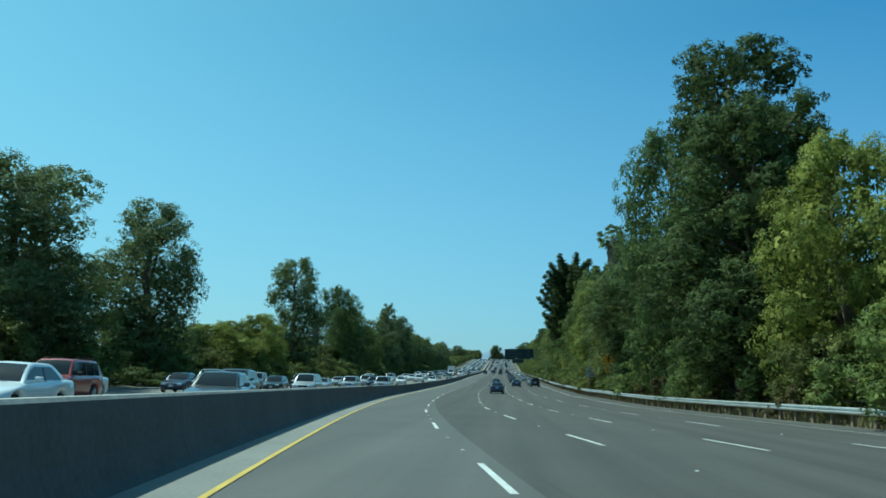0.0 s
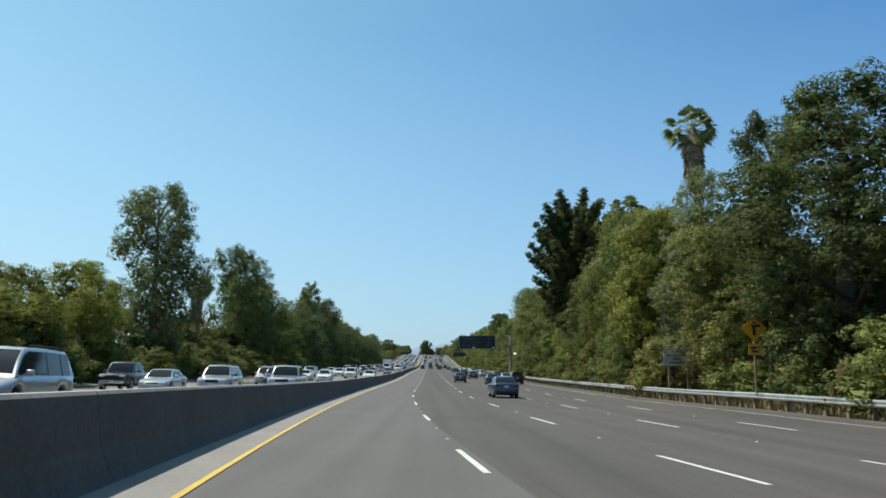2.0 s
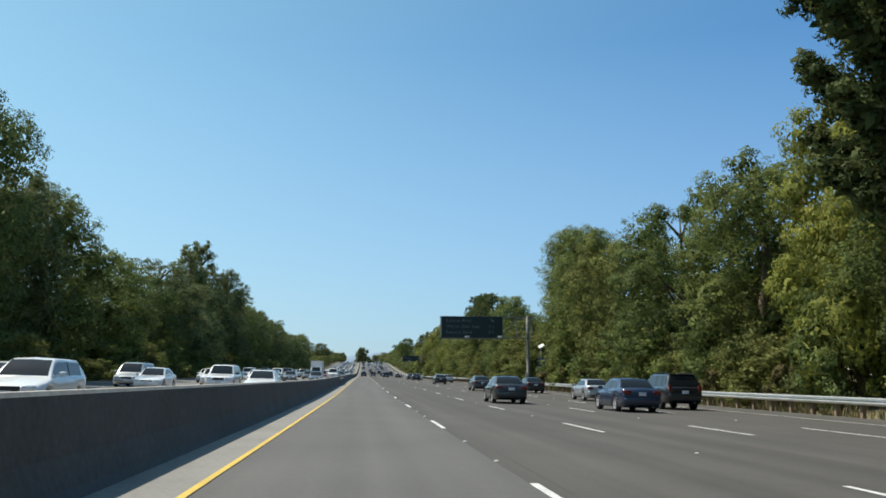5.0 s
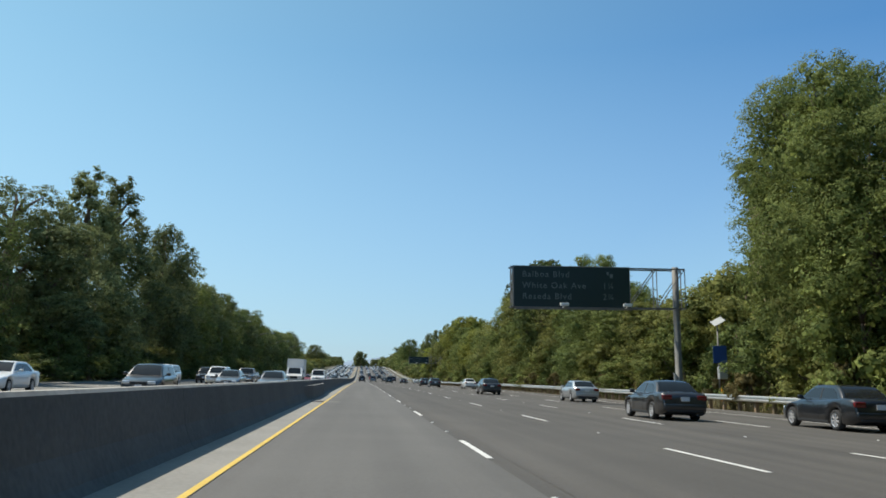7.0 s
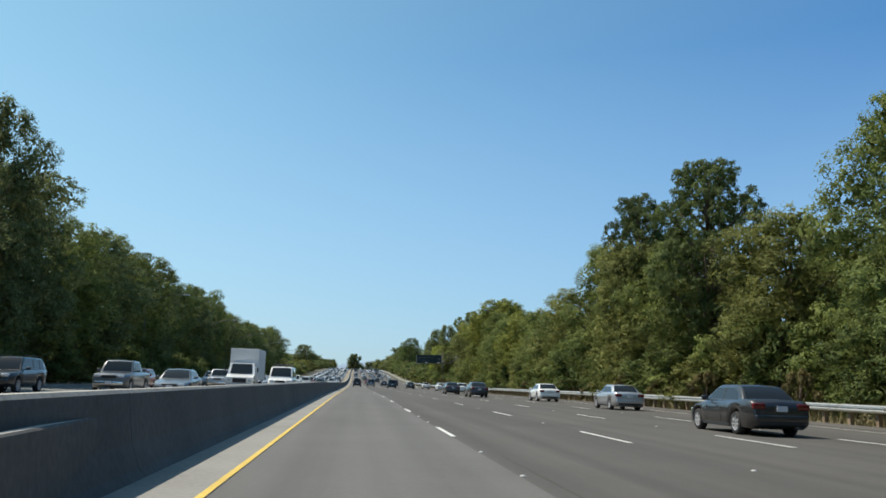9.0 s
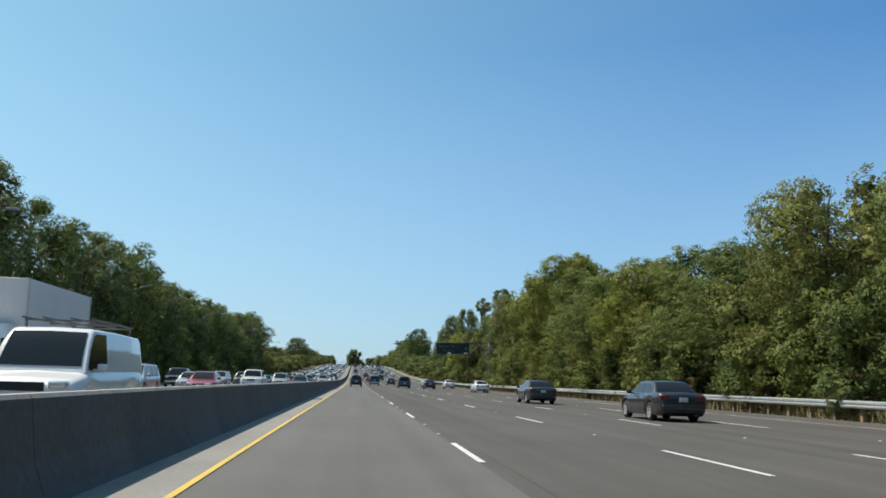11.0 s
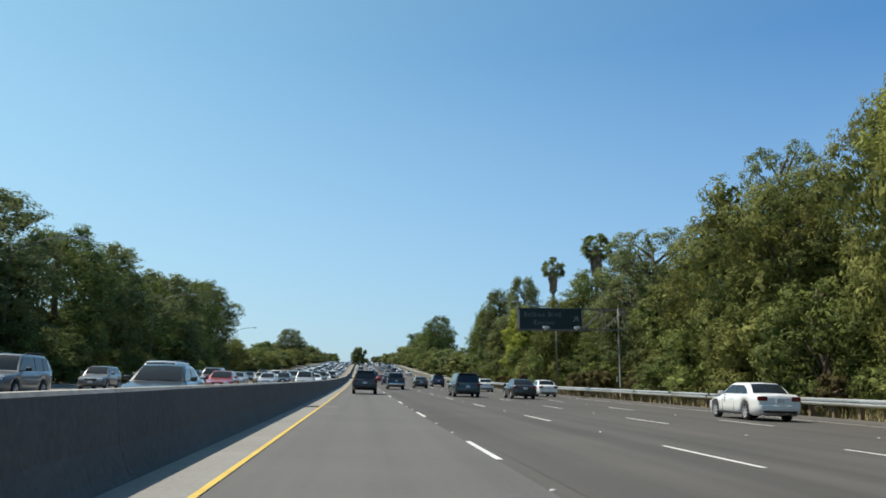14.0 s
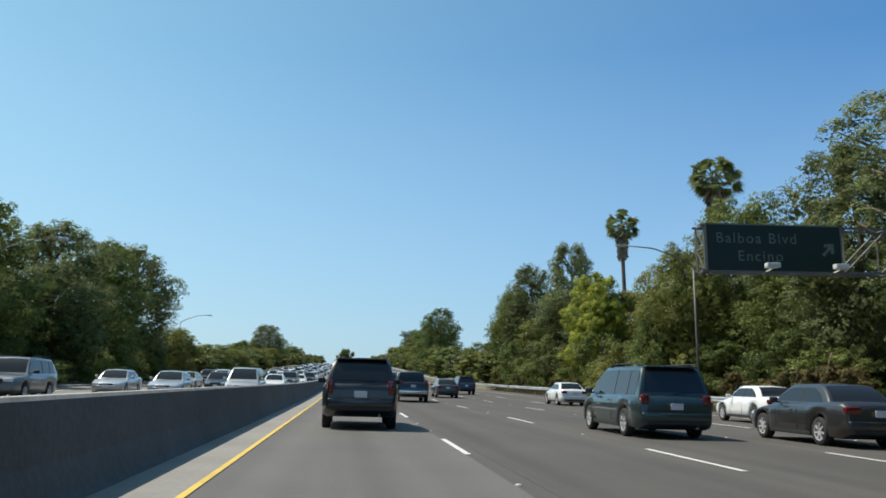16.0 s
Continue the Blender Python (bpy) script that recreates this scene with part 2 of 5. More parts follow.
def tube(points, radii, sides=8, cap=True):
    points = [Vector(p) for p in points]
    verts, faces = [], []
    for i, p in enumerate(points):
        d = (points[min(i + 1, len(points) - 1)] - points[max(i - 1, 0)]).normalized()
        a = d.orthogonal().normalized() if abs(d.z) < 0.99 else Vector((1, 0, 0))
        b = d.cross(a).normalized()
        a = b.cross(d)
        for k in range(sides):
            w = 2 * math.pi * k / sides
            verts.append(p + (a * math.cos(w) + b * math.sin(w)) * radii[i])
    for i in range(len(points) - 1):
        for k in range(sides):
            n = (k + 1) % sides
            faces.append((i * sides + k, i * sides + n, (i + 1) * sides + n, (i + 1) * sides + k))
    if cap:
        faces.append(tuple(range(sides))[::-1])
        faces.append(tuple((len(points) - 1) * sides + k for k in range(sides)))
    return verts, faces


def beam(a, b, w, h=None):
    """A square bar from a to b."""
    return tube([a, b], [w * 0.7, w * 0.7], 4)


# ---- the road's line: plan, height and crossfall ----
Y_GRID = np.arange(-300.0, 2600.0, 2.0)
_h = np.interp(Y_GRID, [-300, -100, 0, 26, 51, 78, 104, 117, 150, 181, 208, 234, 297, 345, 400, 450, 520, 583, 650, 782, 1000, 1300, 2600],
               [4.3, 2.4, 1.05, 0.7, 0.39, 0.1, -0.1, -0.13, -0.09, 0.0, 0.21, 0.44, 1.05, 1.37, 1.77, 2.25, 3.3, 4.8, 7.2, 12.4, 18.5, 23.0, 26.0])
_k = np.ones(9) / 9
Z_GRID = np.convolve(np.pad(_h, 4, mode="edge"), _k, mode="valid")


def road_x(y):
    if y < -40:
        return 0.00058 * 165 ** 2 + 0.1914 * (-40 - y)
    return 0.00058 * max(0.0, 125 - y) ** 2


def road_z(y):
    return float(np.interp(y, Y_GRID, Z_GRID))


def fall(u, y):
    """Crossfall, steeper in the bend at the start."""
    return -float(np.interp(y, [70, 95], [0.035, 0.026])) * min(max(u, -22.5), 20.0)


def on_road(y, u, dz=0.0):
    s = (road_x(y + 0.5) - road_x(y - 0.5))
    n = 1 / math.hypot(1, s)
    return Vector((road_x(y) + u * n, y - u * s * n, road_z(y) + fall(u, y) + dz))


def road_pose(y, u, dz=0.0, upright=False):
    a = on_road(y, u, dz)
    f = (on_road(y + 1, u) - on_road(y - 1, u))
    r = (on_road(y, u + 0.5) - on_road(y, u - 0.5))
    if upright:
        f.z = r.z = 0
    f.normalize()
    r = (r - f * r.dot(f)).normalized()
    z = r.cross(f)
    m = Matrix((r, f, z)).transposed().to_4x4()
    m.translation = a
    return m


def strip(name, us, lifts, y0, y1, step, mat):
    ys = np.arange(y0, y1 + step * 0.5, step)
    verts = [on_road(float(y), u, dz) for y in ys for u, dz in zip(us, lifts)]
    w = len(us)
    faces = [(i * w + j, i * w + j + 1, (i + 1) * w + j + 1, (i + 1) * w + j) for i in range(len(ys) - 1) for j in range(w - 1)]
    return mesh_of(name, verts, faces, mat)


def sweep(name, profile, y0, y1, step, mat, closed=True, top=None):
    """A profile of (u, lift) carried along the road."""
    ys = list(np.arange(y0, y1 - 1e-6, step)) + [y1]
    verts = [on_road(float(y), u, dz) for y in ys for u, dz in profile]
    w = len(profile)
    faces = []
    for i in range(len(ys) - 1):
        for j in range(w if closed else w - 1):
            k = (j + 1) % w
            faces.append((i * w + j, i * w + k, (i + 1) * w + k, (i + 1) * w + j))
    if closed:
        faces.append(tuple(range(w))[::-1])
        faces.append(tuple((len(ys) - 1) * w + j for j in range(w)))
    me = mesh_of(name, verts, faces, mat)
    if top:  # the faces between these profile points take another material
        me.materials.append(top[1])
        for i in range(len(ys) - 1):
            for j in top[0]:
                me.polygons[i * w + j].material_index = 1
    return me


LINES = (2.05, 5.95, 9.75, 13.3)
RAIL = 19.9

# ---- setting ----
_us = [-1800, -700, -300, -120, -60, -38, -27, -23.2, -22.6, -12, -2.4, 8, 19.6, 20.4, 22, 26, 38, 60, 120, 300, 700, 1800]
_dz = [8, 4, 2, 1.4, 1.0, 0.7, 0.35, 0.1, -0.1, -0.1, -0.1, -0.1, -0.1, -0.04, 0.1, 0.5, 1.0, 1.4, 1.6, 2, 4, 8]
_gy = list(np.arange(-2600, -300, 100.0)) + list(np.arange(-300, 2600, 10.0)) + list(np.arange(2600, 4901, 100.0))
_gv = [on_road(float(y), u, dz) if abs(u) < 50 else Vector((road_x(y) + u, y, road_z(y) + fall(u, y) + dz)) for y in _gy for u, dz in zip(_us, _dz)]
_gw = len(_us)
_gf = [(i * _gw + j, i * _gw + j + 1, (i + 1) * _gw + j + 1, (i + 1) * _gw + j) for i in range(len(_gy) - 1) for j in range(_gw - 1)]
ground = tagged(new("ground", mesh_of("ground", _gv, _gf, DIRT)), "dry brown earth verge under the trees", "ground", kind="structure")
road = tagged(new("road", strip("road", [-1.585, 2.05, 5.95, 9.75, 13.3, 16.9, 19.5], [0] * 7, -150, 1300, 4, ASPHALT)),
              "worn grey asphalt freeway carriageway with five lanes", "road", kind="structure")
piece("worn_lane", strip("worn_lane", [-1.56, 0.4, 2.0], [0.004] * 3, -150, 1300, 4, ASPHALT_WORN), road, "paler worn inner lane")
# paler asphalt than the near lanes: its sunlit look is put into the colour
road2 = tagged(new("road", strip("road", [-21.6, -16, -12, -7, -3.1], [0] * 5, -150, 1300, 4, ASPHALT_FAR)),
               "grey asphalt carriageway for oncoming traffic, painted paler as sunlit", "road", kind="structure")
gutter = tagged(new("trim", strip("trim", [-3.08, -2.2, -1.57], [0.006, 0.006, 0.006], -150, 1300, 4, CONCRETE)),
                "pale concrete gutter along the median barrier", "gutter", kind="structure")

# hills far ahead, beyond the end of the valley
_hx = np.linspace(-2600, 2600, 200)
_hz = 75 + 38 * np.sin(_hx / 310 + 1.0) + 25 * np.sin(_hx / 130 + 0.4) + 8 * np.sin(_hx / 47) + 32 * np.exp(-((_hx + 70) / 60) ** 2)
_hv = [(x, 4000 + 250 * k, z0) for x, z in zip(_hx, _hz) for k, z0 in ((0, -60), (1, z * 0.75), (2, z), (3, z * 0.5))]
_hf = [(i * 4 + j, i * 4 + 4 + j, i * 4 + 5 + j, i * 4 + 1 + j) for i in range(199) for j in range(3)]
tagged(new("backdrop", mesh_of("backdrop", _hv, _hf, HILL, True)), "hills on the far horizon, tinted blue-grey for haze", "hills", kind="structure")

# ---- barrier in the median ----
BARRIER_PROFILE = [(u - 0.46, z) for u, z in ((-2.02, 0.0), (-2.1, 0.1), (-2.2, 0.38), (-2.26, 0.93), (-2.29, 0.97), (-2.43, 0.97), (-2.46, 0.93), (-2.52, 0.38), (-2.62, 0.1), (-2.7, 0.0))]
barrier = thing("median_barrier", "weathered concrete median barrier between the carriageways", "barrier", kind="structure")
for k in range(-8, 60):
    y0 = k * 12.2
    piece("barrier_segment", sweep("barrier_segment", BARRIER_PROFILE, y0, y0 + 12.185, 3.05, BARRIER_SHADED, top=((3, 4, 5), BARRIER_TOP_LIT)), barrier)
piece("barrier_run", sweep("barrier_run", BARRIER_PROFILE, 732, 1300, 8, BARRIER_SHADED, top=((3, 4, 5), BARRIER_TOP_LIT)), barrier)
parapet = thing("low_parapet", "low concrete parapet with a top painted sunlit against the barrier", "barrier", kind="structure")
_pv, _pf = [], []
for _y in np.arange(216.0, 244.01, 1.0):  # flares out of the barrier and back into it
    _w = float(np.interp(_y, [222, 226, 238, 244], [-0.17, 0.2, 0.2, -0.17]))
    _pv += [on_road(float(_y), -2.6 + u, z) for u, z in ((_w + 0.06, 0.0), (_w + 0.04, 0.1), (_w, 0.7), (_w - 0.02, 0.72), (_w - 0.1, 0.72), (_w - 0.12, 0.45), (-0.14, 0.45), (-0.14, 0.0))]
for _i in range(28):
    _pf += [(_i * 8 + j, _i * 8 + (j + 1) % 8, _i * 8 + 8 + (j + 1) % 8, _i * 8 + 8 + j) for j in range(8)]
_pm = mesh_of("parapet_wall", _pv, _pf, BARRIER_SHADED)
# top faces take the pale colour that carries the sunlight
_pm.materials.append(BARRIER_TOP_LIT)
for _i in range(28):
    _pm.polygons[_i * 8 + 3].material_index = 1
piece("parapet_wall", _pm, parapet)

# ---- markings ----
CYCLE, PHASE = 14.63, 227.3
# along the road, and how far the dashes lie off the even step: first line, other lines
UNEVEN = ([10, 25, 39, 50, 64, 92, 180, 196, 226, 252, 320, 342, 360, 372, 416], [5.6, 5.2, 4.35, 1.05, 0.07, 0, 0, 0.5, 1.3, 0, 1.2, 2.3, 0.6, -0.7, -0.4])
UNEVEN_REST = ([10, 39, 50, 64, 92, 180, 196, 230, 342, 372, 416], [0.6, 0.2, -1.5, -0.4, 0, 0, -0.5, -0.2, -0.2, -1.0, -2.3])
# the lane lines draw in a little through the bend: distance along, shift of the first line, of the next two
DRAWN_IN = ([10, 26, 40, 51, 65, 86], [-0.35, -0.57, -0.62, -0.45, -0.23, 0], [-0.8, -1.0, -1.1, -1.0, -0.55, 0])


def lane_pose(y, line, dz):
    y += float(np.interp(y, *(UNEVEN if line == 0 else UNEVEN_REST)))
    du = float(np.interp(y, DRAWN_IN[0], DRAWN_IN[1 if line == 0 else 2])) * (0.25 if line == 3 else 1.0)
    return road_pose(y, LINES[line] + du, dz)


def plate(w, l, t=0.004):
    return box(w, l, t, (0, 0, t / 2))


dash_mesh = mesh_of("dash", *plate(0.105, 3.8), PAINT_WHITE)
long_dash_mesh = mesh_of("dash", *plate(0.105, 4.2), PAINT_WHITE)
_dot = tube([(0, 0, 0), (0, 0, 0.012), (0, 0, 0.019)], [0.045, 0.038, 0.016], 10)
dot_mesh = mesh_of("road_marker", *_dot, CERAMIC)
for k in range(-16, 34):
    for line in range(4):
        piece("dash", long_dash_mesh if line else dash_mesh, road, at=lane_pose(PHASE + CYCLE * k - 1.83, line, 0.005))
for k in range(-15, 18):
    for line in range(4):
        for d in (4.9,) if line else (2.8, 6.7):
            piece("road_marker", dot_mesh, road, at=lane_pose(PHASE + CYCLE * k + d, line, 0.001))
piece("seam", strip("seam", [2.302, 2.318], [0.005, 0.005], -150, 700, 4, TAR), road, "thin dark tar seam")
piece("edge_line", strip("edge_line", [-1.66, -1.575], [0.011, 0.011], -150, 1300, 4, PAINT_YELLOW), road, "yellow edge line")
piece("edge_line", strip("edge_line", [17.75, 17.86], [0.005, 0.005], -150, 1300, 4, PAINT_WHITE), road, "white edge line")
piece("edge_line", strip("edge_line", [-4.3, -4.17], [0.005, 0.005], -150, 1300, 4, PAINT_YELLOW), road2, "yellow edge line")
piece("edge_line", strip("edge_line", [-18.4, -18.3], [0.005, 0.005], -150, 1300, 4, PAINT_WHITE), road2, "white edge line")
for k in range(-6, 34):
    for u in (-7.85, -11.4, -14.95):
        piece("dash", dash_mesh, road2, at=road_pose(PHASE + CYCLE * k + 4, u, 0.005))
# asphalt dike and dirt strip at the foot of the guard rail
tagged(new("trim", sweep("trim", [(19.3, 0.0), (19.4, 0.07), (19.55, 0.09), (19.75, -0.02), (19.75, -0.1), (19.3, -0.1)], -60, 900, 5, ASPHALT)),
       "low asphalt dike at the edge of the pavement", "kerb", kind="structure")
tagged(new("trim", sweep("trim", [(-21.5, -0.1), (-21.5, 0.12), (-21.8, 0.14), (-21.8, -0.1)], -60, 900, 5, CONCRETE)),
       "low concrete kerb along the far shoulder", "kerb", kind="structure")


def drain(y):
    d = thing("drain_grate", "rusty slotted drain grate set in the concrete gutter", "drain", at=road_pose(y, -1.97, 0.008))
    # flat black plate gives the slots the darkness of a hollow
    piece("pit", mesh_of("pit", *box(0.54, 1.06, 0.004), PLASTIC), d, "black plate in place of the shaded hollow under the bars")
    piece("frame", mesh_of("frame", *join([box(0.05, 1.16, 0.02, (-0.28, 0, 0.006)), box(0.05, 1.16, 0.02, (0.28, 0, 0.006)), box(0.5, 0.05, 0.02, (0, -0.555, 0.006)), box(0.5, 0.05, 0.02, (0, 0.555, 0.006))]), RUST), d)
    bar = mesh_of("bar", *box(0.026, 1.06, 0.016, (0, 0, 0.008)), RUST)
    for i in range(8):
        piece("bar", bar, d, at=Matrix.Translation((-0.224 + 0.064 * i, 0, 0)))
    patch = plate(0.6, 1.3, 0.003)
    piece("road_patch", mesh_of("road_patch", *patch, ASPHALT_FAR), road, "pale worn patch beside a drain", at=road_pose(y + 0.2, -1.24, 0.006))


drain(222.0)
drain(334.2)
drain(391.0)

# ---- guard rail along the verge ----
rail = thing("guardrail", "galvanised steel guardrail on short timber posts along the verge", "guardrail", kind="structure")
W_BEAM = [(0.0, 0.58), (-0.075, 0.63), (-0.08, 0.68), (-0.01, 0.735), (-0.08, 0.79), (-0.075, 0.84), (0.0, 0.89)]
W_BACK = [(u + 0.012, z) for u, z in W_BEAM][::-1]
for k in range(-4, 66):
    y0 = k * 7.62
    piece("rail_beam", sweep("rail_beam", [(RAIL + u, z) for u, z in W_BEAM + W_BACK], y0, y0 + 7.61, 3.81, STEEL), rail)
piece("rail_run", sweep("rail_run", [(RAIL + u, z) for u, z in W_BEAM + W_BACK], 503, 980, 7.62, STEEL), rail)
post_mesh = mesh_of("post", *join([box(0.17, 0.2, 1.2, (0.2, 0, 0.3), 0.012), box(0.17, 0.15, 0.34, (0.095, 0, 0.735), 0.01)]), WOOD)
for k in range(-12, 262):
    piece("post", post_mesh, rail, at=road_pose(k * 1.905 + 0.4, RAIL))


# dry grass along the foot of the guard rail
_gr = np.random.default_rng(17)
_gv, _gf = [], []
for _i in range(6500):
    _c = on_road(float(_gr.uniform(20, 520)), float(20.15 + 2.4 * _gr.random() ** 1.5))
    _c.z += float(np.interp(_c.x - road_x(_c.y), _us, _dz)) - 0.03
    _tall = float(_gr.uniform(0.2, 0.85))
    for _j in range(7):
        _a = float(_gr.uniform(0, 6.28))
        _b = _c + Vector((math.cos(_a), math.sin(_a), 0)) * 0.12
        _t = _b + Vector((math.cos(_a) * 0.18, math.sin(_a) * 0.18, _tall * float(_gr.uniform(0.6, 1.1))))
        _s = Vector((-math.sin(_a), math.cos(_a), 0)) * 0.025
        _k = len(_gv)
        _gv += [_b - _s, _b + _s, _t]
        _gf.append((_k, _k + 1, _k + 2))
tagged(new("dry_grass", mesh_of("dry_grass", _gv, _gf, DRY_GRASS)), "tufts of dry straw-coloured grass under the guardrail", "grass", kind="stuff")

# ---- signs over the road ----
def lettering(text, size, parent, at, mat):
    cu = bpy.data.curves.new("lettering", "FONT")
    cu.body, cu.size, cu.extrude, cu.space_character = text, size, 0.004, 1.2
    tmp = bpy.data.objects.new("tmp", cu)
    scene.collection.objects.link(tmp)
    bpy.context.view_layer.update()
    me = bpy.data.meshes.new_from_object(tmp.evaluated_get(bpy.context.evaluated_depsgraph_get()))
    bpy.data.objects.remove(tmp)
    bpy.data.curves.remove(cu)
    # one mesh a letter: islands that overlap from side to side belong together
    root = list(range(len(me.vertices)))

    def top_of(k):
        while root[k] != k:
            root[k] = root[root[k]]
            k = root[k]
        return k
    for e in me.edges:
        root[top_of(e.vertices[0])] = top_of(e.vertices[1])
    spans = {}
    for v in me.vertices:
        k = top_of(v.index)
        lo, hi = spans.get(k, (9e9, -9e9))
        spans[k] = (min(lo, v.co.x), max(hi, v.co.x))
    letters = []
    for k, (lo, hi) in sorted(spans.items(), key=lambda q: q[1]):
        if letters and lo < letters[-1][1] - 0.25 * (hi - lo):
            letters[-1] = (letters[-1][0], max(hi, letters[-1][1]), letters[-1][2] | {k})
        else:
            letters.append((lo, hi, {k}))
    for lo, hi, ids in letters:
        number, verts, faces = {}, [], []
        for v in me.vertices:
            if top_of(v.index) in ids:
                number[v.index] = len(verts)
                verts.append(v.co.copy())
        for p in me.polygons:
            if p.vertices[0] in number:
                faces.append(tuple(number[q] for q in p.vertices))
        piece("letter", mesh_of("letter", verts, faces, mat), parent, at=at)
    bpy.data.meshes.remove(me)


def overhead_sign(y, x0, x1, xpost, xend, top, base, height, rows, bars, arrow, lights, label):
    s = thing("overhead_sign", label, "road sign", at=Matrix.Translation((xpost, y, base)))
    top, low = top - base, top - base - height
    X = lambda x: x - xpost
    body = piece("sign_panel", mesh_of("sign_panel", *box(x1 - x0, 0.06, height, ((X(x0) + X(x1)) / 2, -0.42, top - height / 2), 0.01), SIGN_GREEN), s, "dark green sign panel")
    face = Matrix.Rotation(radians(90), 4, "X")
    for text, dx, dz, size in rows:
        lettering(text, size, body, Matrix.Translation((X(x0) + dx, -0.455, top - dz)) @ face, SIGN_LETTERS_SHADED)
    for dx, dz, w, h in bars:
        piece("bar", mesh_of("bar", *box(w, 0.008, h, (X(x0) + dx + w / 2, -0.455, top - dz), 0.0), SIGN_LETTERS_SHADED), body)
    if arrow:
        dx, dz, r = arrow
        a = [(-0.5, -0.34), (-0.34, -0.5), (0.2, 0.04), (0.2, -0.3), (0.45, -0.3), (0.45, 0.45), (-0.3, 0.45), (-0.3, 0.2), (0.04, 0.2)]
        v = [(X(x0) + dx + p * r, -0.455, top - dz + q * r) for p, q in a]
        piece("arrow", mesh_of("arrow", v, [tuple(range(9))], SIGN_LETTERS_SHADED), body, "white arrow")
    edge = 0.05
    for n, (bx, bz, bw, bh) in enumerate([((X(x0) + X(x1)) / 2, top - 0.03, x1 - x0, edge), ((X(x0) + X(x1)) / 2, low + 0.03, x1 - x0, edge), (X(x0) + 0.03, top - height / 2, edge, height), (X(x1) - 0.03, top - height / 2, edge, height)]):
        piece("border", mesh_of("border", *box(bw, 0.02, bh, (bx, -0.45, bz)), STEEL_DULL), body)
    # box truss
    for yy in (-0.3, 0.45):
        for zz in (low + 0.05, top - 0.06):
            piece("chord", mesh_of("chord", *beam((X(x0) - 0.15, yy, zz), (X(xend), yy, zz), 0.085), STEEL_DULL), s)
    n = max(4, round((xend - x0) / 1.9))
    for i in range(n):
        xa, xb = X(x0) + (xend - x0) * i / n, X(x0) + (xend - x0) * (i + 1) / n
        for yy in (-0.3, 0.45):
            piece("brace", mesh_of("brace", *beam((xa, yy, low + 0.05), (xb, yy, top - 0.06), 0.055), STEEL_DULL), s)
            piece("upright", mesh_of("upright", *beam((xb, yy, low + 0.05), (xb, yy, top - 0.06), 0.05), STEEL_DULL), s)
        for zz in (low + 0.05, top - 0.06):
            piece("cross_tie", mesh_of("cross_tie", *beam((xb, -0.3, zz), (xb, 0.45, zz), 0.05), STEEL_DULL), s)
    mid = (low + top) / 2
    k = 1.0 if height > 2.2 else 0.4
    for yy in (-0.3, 0.45):  # end frame
        piece("upright", mesh_of("upright", *beam((X(x0), yy, low + 0.05), (X(x0), yy, top - 0.06), 0.07), STEEL_DULL), s)
    for zz in (low + 0.05, mid, top - 0.06):
        piece("cross_tie", mesh_of("cross_tie", *beam((X(x0), -0.3, zz), (X(x0), 0.45, zz), 0.05), STEEL_DULL), s)
    for za, zb in ((top - 0.06, mid), (mid, low + 0.05)):
        piece("brace", mesh_of("brace", *beam((X(x0), 0.45, za), (X(x0), -0.3, zb), 0.05), STEEL_DULL), s)
    piece("post", mesh_of("post", *tube([(0, 0, -0.4), (0, 0, 0.25), (0, 0, 0.26), (0, 0, low), (0, 0, top + 0.1)], [0.27 * k, 0.27 * k, 0.24 * k, 0.22 * k, 0.21 * k], 18), STEEL_POST, True), s, "pale galvanised round post")
    piece("base_plate", mesh_of("base_plate", *box(0.9, 0.9, 0.08, (0, 0, 0.04), 0.02), STEEL_DULL), s)
    piece("cabinet", mesh_of("cabinet", *box(0.12, 0.16, 0.5, (-0.32, -0.1, 1.9), 0.01), STEEL), s)
    piece("walkway", mesh_of("walkway", *join([box(x1 - x0, 0.06, 0.05, ((X(x0) + X(x1)) / 2, -1.25, low - 0.12)), box(x1 - x0, 0.06, 0.05, ((X(x0) + X(x1)) / 2, -0.75, low - 0.12))]), STEEL_DULL), s)
    for f in lights:
        lx = X(x0) + f * (x1 - x0)
        lamp = piece("sign_light", mesh_of("sign_light", *join([box(0.55, 0.3, 0.2, (lx, -1.5, low + 0.12), 0.05), beam((lx, -1.45, low + 0.0), (lx, -0.6, low - 0.1), 0.05)]), SIGN_WHITE), s, "white sign light on an arm")
    return s


overhead_sign(236.0, 9.84, 17.72, 21.0, 21.55, 9.0, -0.12, 2.76,
              [("Balboa Blvd", 0.6, 0.74, 0.56), ("White Oak Ave", 0.6, 1.48, 0.56), ("Reseda Blvd", 0.6, 2.2, 0.56), ("1¼", 6.0, 1.48, 0.56), ("2¼", 6.0, 2.2, 0.56)],
              [(6.3, 0.46, 0.14, 0.22), (6.5, 0.62, 0.2, 0.26)],
              None, (0.4, 0.93), "dark green three-line overhead freeway sign on a cantilever truss")
overhead_sign(430.8, 14.05, 19.8, 23.3, 23.9, 9.5, 1.3, 1.95,
              [("Balboa Blvd", 0.42, 0.78, 0.6), ("Encino", 1.3, 1.5, 0.6)], [], (5.15, 1.0, 0.55), (0.38, 0.87),
              "dark green overhead exit sign with an arrow on a cantilever truss")


